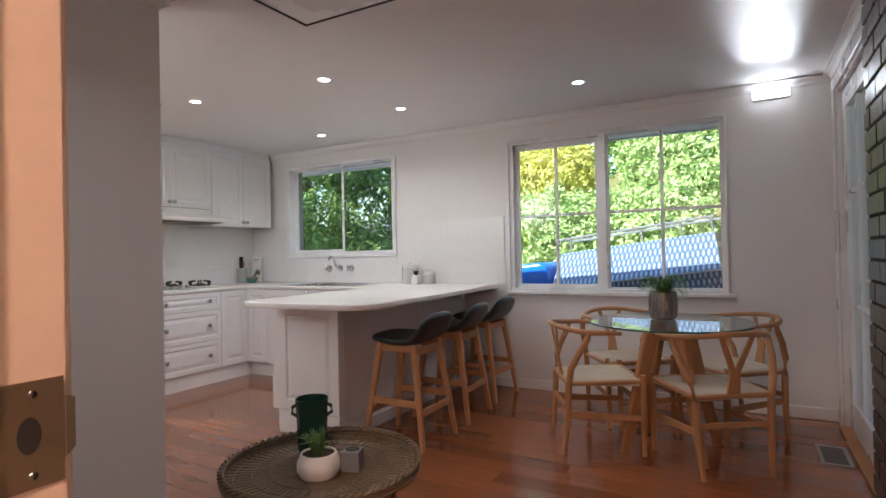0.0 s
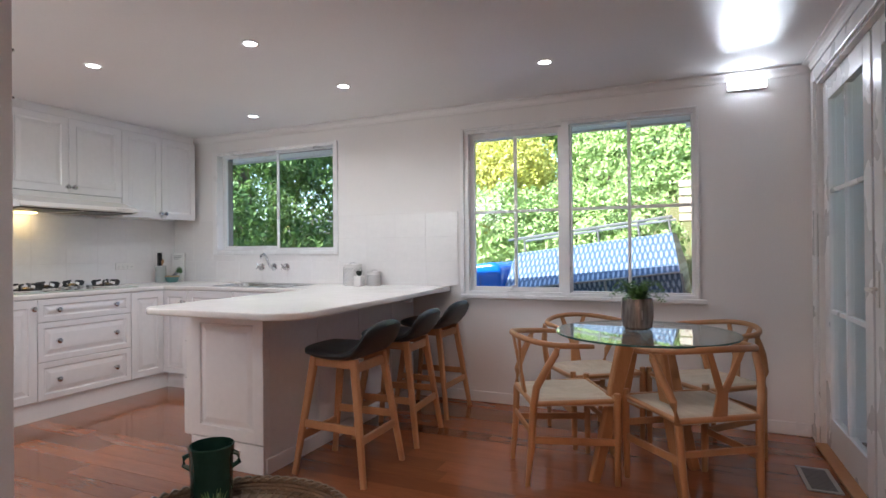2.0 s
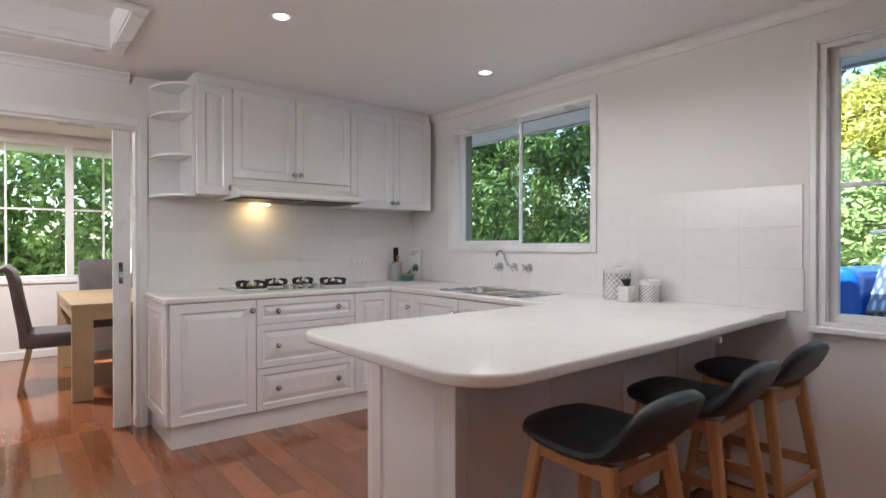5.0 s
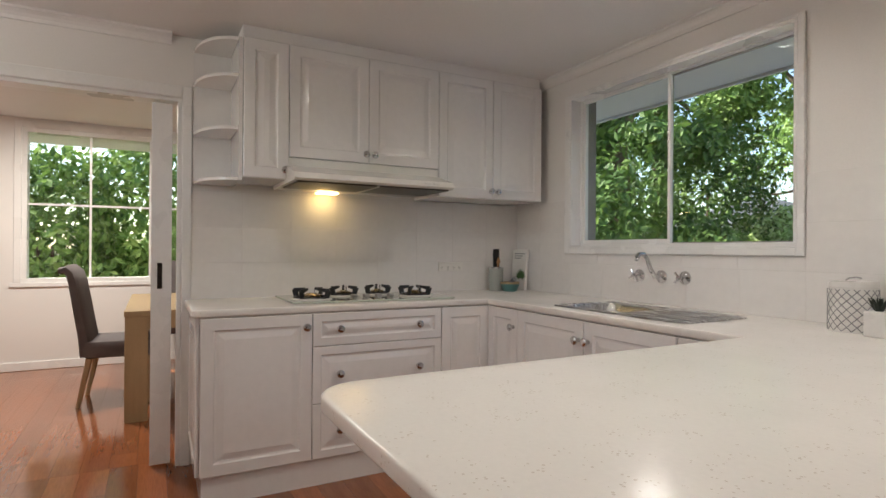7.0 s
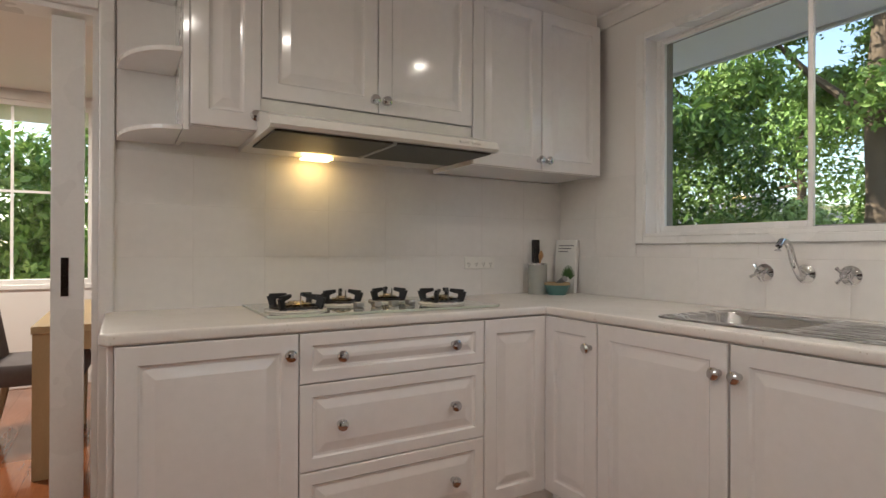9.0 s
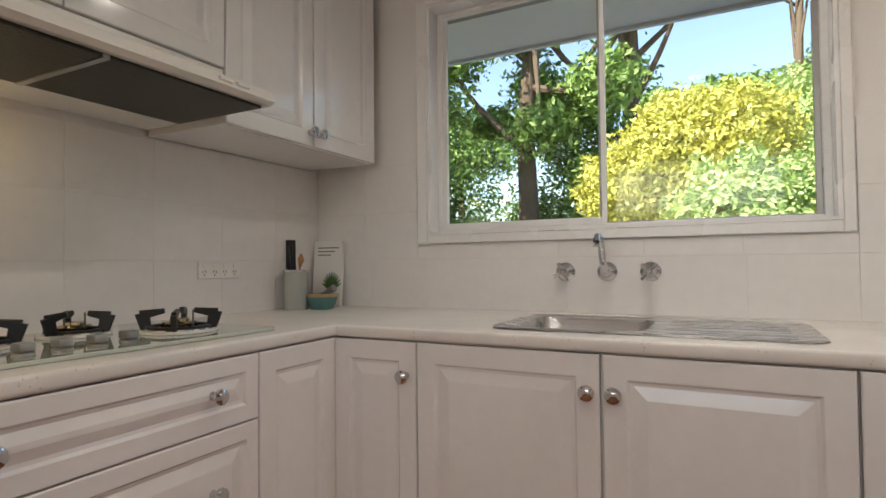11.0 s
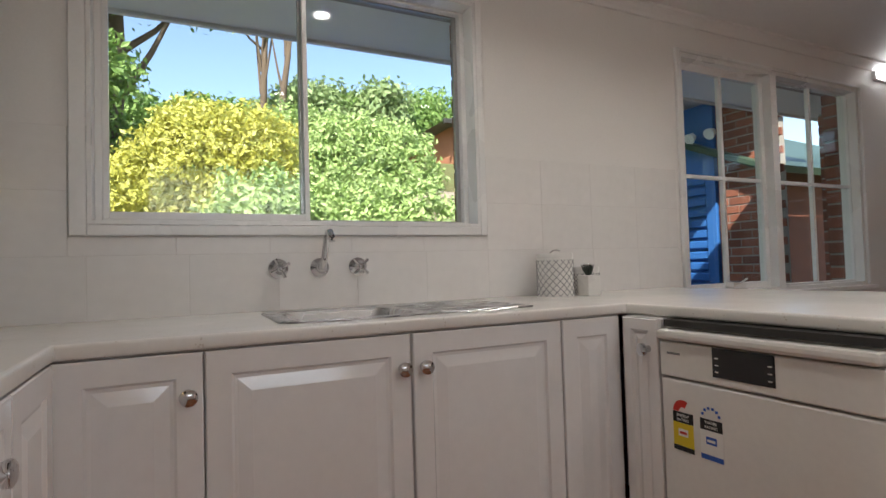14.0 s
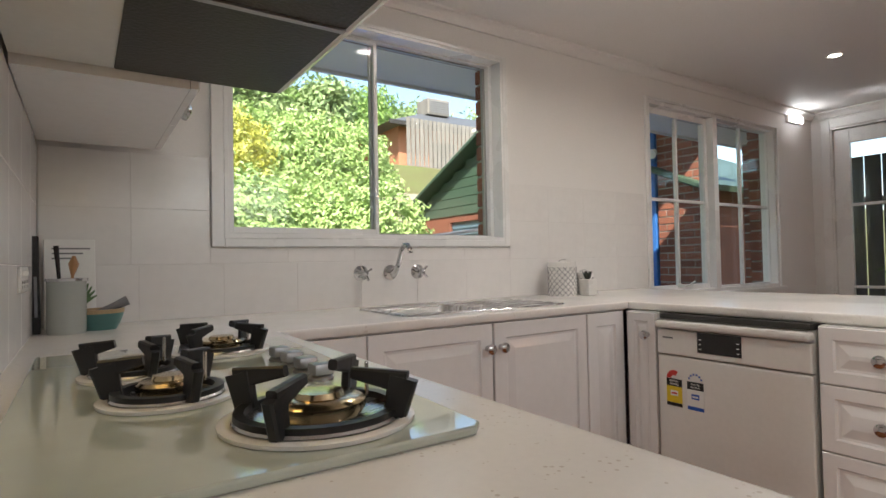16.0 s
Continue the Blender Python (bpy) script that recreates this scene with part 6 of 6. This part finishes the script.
def row_blobs(x0, x1, n, y, z, rx, ry, rz, seed, slope=0.0):
    rnd_ = random.Random(seed)
    return [(x0 + (x1 - x0) * i / (n - 1), y + rnd_.uniform(-.2, .2), z + slope * i + rnd_.uniform(-.12, .12), rx * rnd_.uniform(.85, 1.15), ry * rnd_.uniform(.85, 1.15), rz * rnd_.uniform(.9, 1.12)) for i in range(n)]


plant("hedge", "long bright green clipped hedge on the bank", row_blobs(-2.0, .1, 5, 12.2, 1.15, .75, .7, 1.1, 1, .03), 38000, .045, L_HEDGE, 21, category="hedge", shell=.8)
plant("hedge", "tall rounded bright green hedge higher on the bank", row_blobs(-.7, 1.5, 4, 16.2, 2.95, 1.1, 1.0, 1.4, 2), 34000, .055, L_HEDGE, 22, category="hedge", shell=.8)
plant("golden_shrub", "large golden yellow shrub in sun", [(-2.75, 13.2, 2.5, 1.0, .85, .85), (-3.45, 13.1, 2.1, .75, .7, .7), (-1.95, 13.1, 2.75, .75, .7, .75), (-2.3, 12.9, 1.9, .7, .6, .6), (-3.1, 12.9, 1.1, .6, .5, .5), (-2.7, 13.4, 3.1, .7, .6, .5)], 34000, .042, L_YELLOW, 23, shell=.62)
for i, (x, y, h, rr_, n, lm, sd_) in enumerate(((-6.1, 16.6, 9.5, 1.0, 24000, L_TREE, 31), (-8.3, 12.2, 7.5, .9, 15000, L_DARK, 32), (-4.4, 19.5, 8.0, 1.1, 11000, L_TREE, 33), (-11.5, 17.0, 9.0, 1.2, 10000, L_DARK, 34))):
    rnd = random.Random(sd_)
    gz = ground_z(x, y)
    bl = [(x + rnd.uniform(-2.0, 2.0) * rr_, y + rnd.uniform(-1.4, 1.4) * rr_, gz + h * rnd.uniform(.34, .98), rnd.uniform(.6, 1.2) * rr_, rnd.uniform(.6, 1.1) * rr_, rnd.uniform(.45, .85) * rr_) for k in range(17)]
    plant("tree", "tall spreading garden tree with a rough brown trunk", bl, n, .085, lm, sd_, ((x, y, gz - .1), (x + .2, y, gz + h * .93), .24), "tree", .25)
for i, (x, y, h, s_, sd_) in enumerate(((-2.6, 27, 4.2, 1.1, 41), (4.2, 29, 5.2, 1.4, 42), (9.5, 36, 6, 2.0, 43), (15, 36, 6, 2.2, 44), (-5.5, 30, 4.5, 1.5, 45), (21, 34, 6, 2.4, 46), (-15, 32, 8, 2.4, 47), (2.5, 30, 4.4, 1.3, 48), (6.6, 30, 5, 1.6, 49))):
    rnd = random.Random(sd_)
    gz = ground_z(x, y)
    bl = [(x + rnd.uniform(-1.6, 1.6) * s_, y + rnd.uniform(-1, 1) * s_, gz + h * rnd.uniform(.25, .75), rnd.uniform(.7, 1.2) * s_, rnd.uniform(.6, 1) * s_, rnd.uniform(.5, .9) * s_) for k in range(12)]
    plant("tree", "distant grey-green garden tree on the hill", bl, 7000, .16, L_PALE if i % 2 else L_TREE, sd_, ((x, y, gz - .1), (x, y, gz + h * .7), .22), "tree", .35)
for x, y, sd_ in ((1.0, 27.5, 51), (.2, 28.5, 52)):
    rnd = random.Random(sd_)
    gz = ground_z(x, y)
    bl = [(x + rnd.uniform(-.9, .9), y + rnd.uniform(-.6, .6), gz + rnd.uniform(5.5, 8.6), .5, .4, .7) for k in range(10)]
    plant("gum_tree", "thin pale-trunked gum tree against the sky", bl, 2200, .10, L_PALE, sd_, ((x, y, gz - .1), (x + .3, y, gz + 8), .16), "tree", .15)
plant("hedge", "low dark green hedge along the garden edge", row_blobs(-9.5, -3.8, 7, 14.6, .35, .7, .6, .75, 5), 15000, .06, L_DARK, 24, category="hedge", shell=.8)
plant("lime_shrub", "rounded lime green shrub", [(-7.0, 15.6, 1.2, .8, .7, .9), (-6.5, 15.4, .9, .6, .6, .7)], 7000, .06, L_HEDGE, 25)
plant("shrub", "dense dark green shrubs under the trees", [(-7.2, 10.6, 1.2, 1.1, .9, 1.6), (-8.8, 11.6, 1.8, 1.3, 1.0, 2.0), (-10.2, 13.4, 1.8, 1.4, 1.1, 2.1), (-6.6, 12.6, .8, .9, .8, 1.1), (-8.6, 15.4, 2.4, 1.7, 1.0, 2.2), (-11.4, 16.2, 2.8, 1.9, 1.0, 2.4)], 30000, .07, L_DARK, 28, shell=.55)
plant("shrub", "tall mixed green shrubs behind the golden bush", [(-4.9, 17.6, 2.0, 1.2, .8, 1.8), (-3.4, 18.2, 3.0, 1.1, .8, 1.9), (-6.6, 18.6, 1.6, 1.1, .8, 1.7), (-5.4, 19.0, 4.2, 1.4, .9, 1.3)], 17000, .075, L_TREE, 29, shell=.5)
# seen from the further room
plant("shrub", "tall dense bright green shrub outside the further room", [(-9.6, 3.2, 1.2, .9, .8, 1.4), (-9.9, 4.3, 1.5, .9, .9, 1.6), (-10.2, 2.2, 1.4, .9, .8, 1.5), (-9.4, 3.8, .5, .7, .8, .7)], 16000, .07, L_TREE, 26)
plant("hedge", "trimmed sunny hedge beyond the further room", [(-12.2, 4.2 + k * 1.0, .55, .7, .7, .9) for k in range(5)], 12000, .06, L_HEDGE, 27, category="hedge", shell=.8)
rnd = random.Random(61)
bl = [(-11.5 + rnd.uniform(-1.4, 1.4), 6.4 + rnd.uniform(-1.5, 1.5), 1.8 + rnd.uniform(.6, 3.5), rnd.uniform(.6, 1.0), rnd.uniform(.6, 1.0), rnd.uniform(.5, .8)) for k in range(12)]
plant("tree", "leafy tree with a pale forked trunk", bl, 12000, .075, L_TREE, 62, ((-11.3, 5.7, -.5), (-11.5, 6.3, 4.4), .17), "tree", .3)

# neighbours
def house(name, label, x0, x1, y0, y1, z0, z1, ridge, mwall):
    h = thing(name, label, "house")
    part("wall", box(x0, x1, y0, y1, z0, z1), mwall, h)
    e = .7
    bm = bmesh.new()
    lo = [bm.verts.new(p) for p in ((x0 - e, y0 - e, z1), (x1 + e, y0 - e, z1), (x1 + e, y1 + e, z1), (x0 - e, y1 + e, z1))]
    d = (y1 - y0) / 2
    hi = [bm.verts.new(p) for p in ((x0 + d, (y0 + y1) / 2, ridge), (x1 - d, (y0 + y1) / 2, ridge))]
    bm.faces.new((lo[0], lo[1], hi[1], hi[0]))
    bm.faces.new((lo[2], lo[3], hi[0], hi[1]))
    bm.faces.new((lo[1], lo[2], hi[1]))
    bm.faces.new((lo[3], lo[0], hi[0]))
    bm.faces.new(lo[::-1])
    part("roof", bm, M_ROOF, h, "dark grey tiled hip roof")
    part("gutter", box(x0 - e - .1, x1 + e + .1, y0 - e - .12, y0 - e, z1 - .16, z1 + .02, .02), M_DARK, h)
    for i in range(3):
        xx = x0 + 1.6 + i * (x1 - x0 - 2.5) / 3
        wn_ = part("window", box(xx, xx + 1.2, y0 - .05, y0 - .005, z1 - 1.7, z1 - .5), M_BLACK, h)
        part("frame", box(xx - .05, xx + 1.25, y0 - .03, y0 - .004, z1 - 1.78, z1 - 1.70), M_TRIM, wn_)
    return h


house("neighbour_house", "orange brick neighbour house with grey hip roof on the hill", 6.8, 17.0, 23.5, 30.5, 3.0, 6.55, 8.4, M_ORANGE)
house("far_house", "low brown house with a pale roof behind the hedge", -16.5, -10.5, 22.5, 28.0, -.4, 2.0, 3.3, M_BRICK)
ac = thing("rooftop_cooler", "grey rooftop cooling unit on the neighbour roof", "cooler", pose(10.2, 26.2, 7.95))
part("casing", box(-.6, .6, -.5, .5, 0, .75, .04), M_FENCE, ac)
for i in range(6):
    part("louvre", box(-.5, .5, -.53, -.505, .1 + i * .1, .15 + i * .1), M_GREYC, ac)
fe = thing("paling_fence", "grey timber paling fence stepping up the hill", "fence")
for i in range(34):
    x = 4.6 + i * .16
    z = ground_z(x, 19.0)
    part("paling", box(x, x + .13, 19.0, 19.02, z, z + 1.5), M_FENCE, fe)
sl = thing("retaining_wall", "weathered horizontal timber retaining wall on the bank", "retaining wall")
for i in range(5):
    part("slat", box(.9, 7.5, 14.62, 14.70, 1.75 + i * .17, 1.89 + i * .17, .008), M_SLAT, sl)
for xx in (1.2, 2.8, 4.4, 6.0, 7.3):
    part("post", box(xx, xx + .1, 14.71, 14.80, ground_z(xx, 14.7) - .2, 2.66), M_SLAT, sl)

# Backdrop fence added so the glazed doors look onto plain grey.
sf = thing("side_fence", "tall grey timber fence added to dim the view through the glazed doors", "fence")
for i in range(32):
    part("paling", box(3.0, 3.02, 2.6 + i * .15, 2.737 + i * .15, -.45, 2.1), M_FENCE, sf)
for zz in (.2, 1.6):
    part("rail", box(3.021, 3.06, 2.6, 7.4, zz, zz + .08), M_FENCE, sf)
# Sheet out of view, added to keep sun off the fence.
setting("side_shade_roof", box(1.84, 3.15, 2.5, 7.4, 2.42, 2.46), M_ROOF, "unseen grey sheet added to shade the side path", "roof")
setting("side_path", box(1.84, 3.0, 2.4, 7.4, -.446, -.06), M_CONC, "concrete side path outside the glazed doors", "path")

# ---- floors, laid last ----
def floor_boards(name, x0, x1, y0, y1, z, label, seed):
    rnd = random.Random(seed)
    fl = thing(name, label, "floor", kind="structure")
    part("subfloor", box(x0, x1, y0, y1, z - .06, z - .018), M_DARK, fl)
    wd = .132
    kinds = {}
    y = y0
    while y < y1 - .001:
        w = min(wd, y1 - y)
        x = x0 - rnd.uniform(0, 1.2)
        while x < x1 - .01:
            ln = rnd.choice((1.5, 1.9, 2.3, 2.8))
            a, b = max(x, x0), min(x + ln, x1)
            if b - a > .02:
                k = (round(b - a, 3), round(w, 3))
                if k not in kinds:
                    bm = box(.0004, k[0] - .0004, .0005, k[1] - .0005, -.018, 0)
                    kinds[k] = mesh_of(bm, M_FLOOR, False, "floorboard")
                o = new("floorboard", kinds[k])
                o.parent = fl
                o.matrix_basis = pose(a, y, z)
            x += ln
        y += wd
    return fl


floor_boards("floor", XW - .12, XE + .14, YS - .14, WY, 0.0, "polished red-brown hardwood strip floor", 3)
floor_boards("floor_far_room", XF, XW - .1205, 1.0, 6.5, 0.0, "polished red-brown hardwood floor of the further room", 5)
setting("floor_hall", box(.3, 2.0, .35, YS - .1405, -.06, 0), M_FLOOR, "dark hardwood hall floor", "floor")
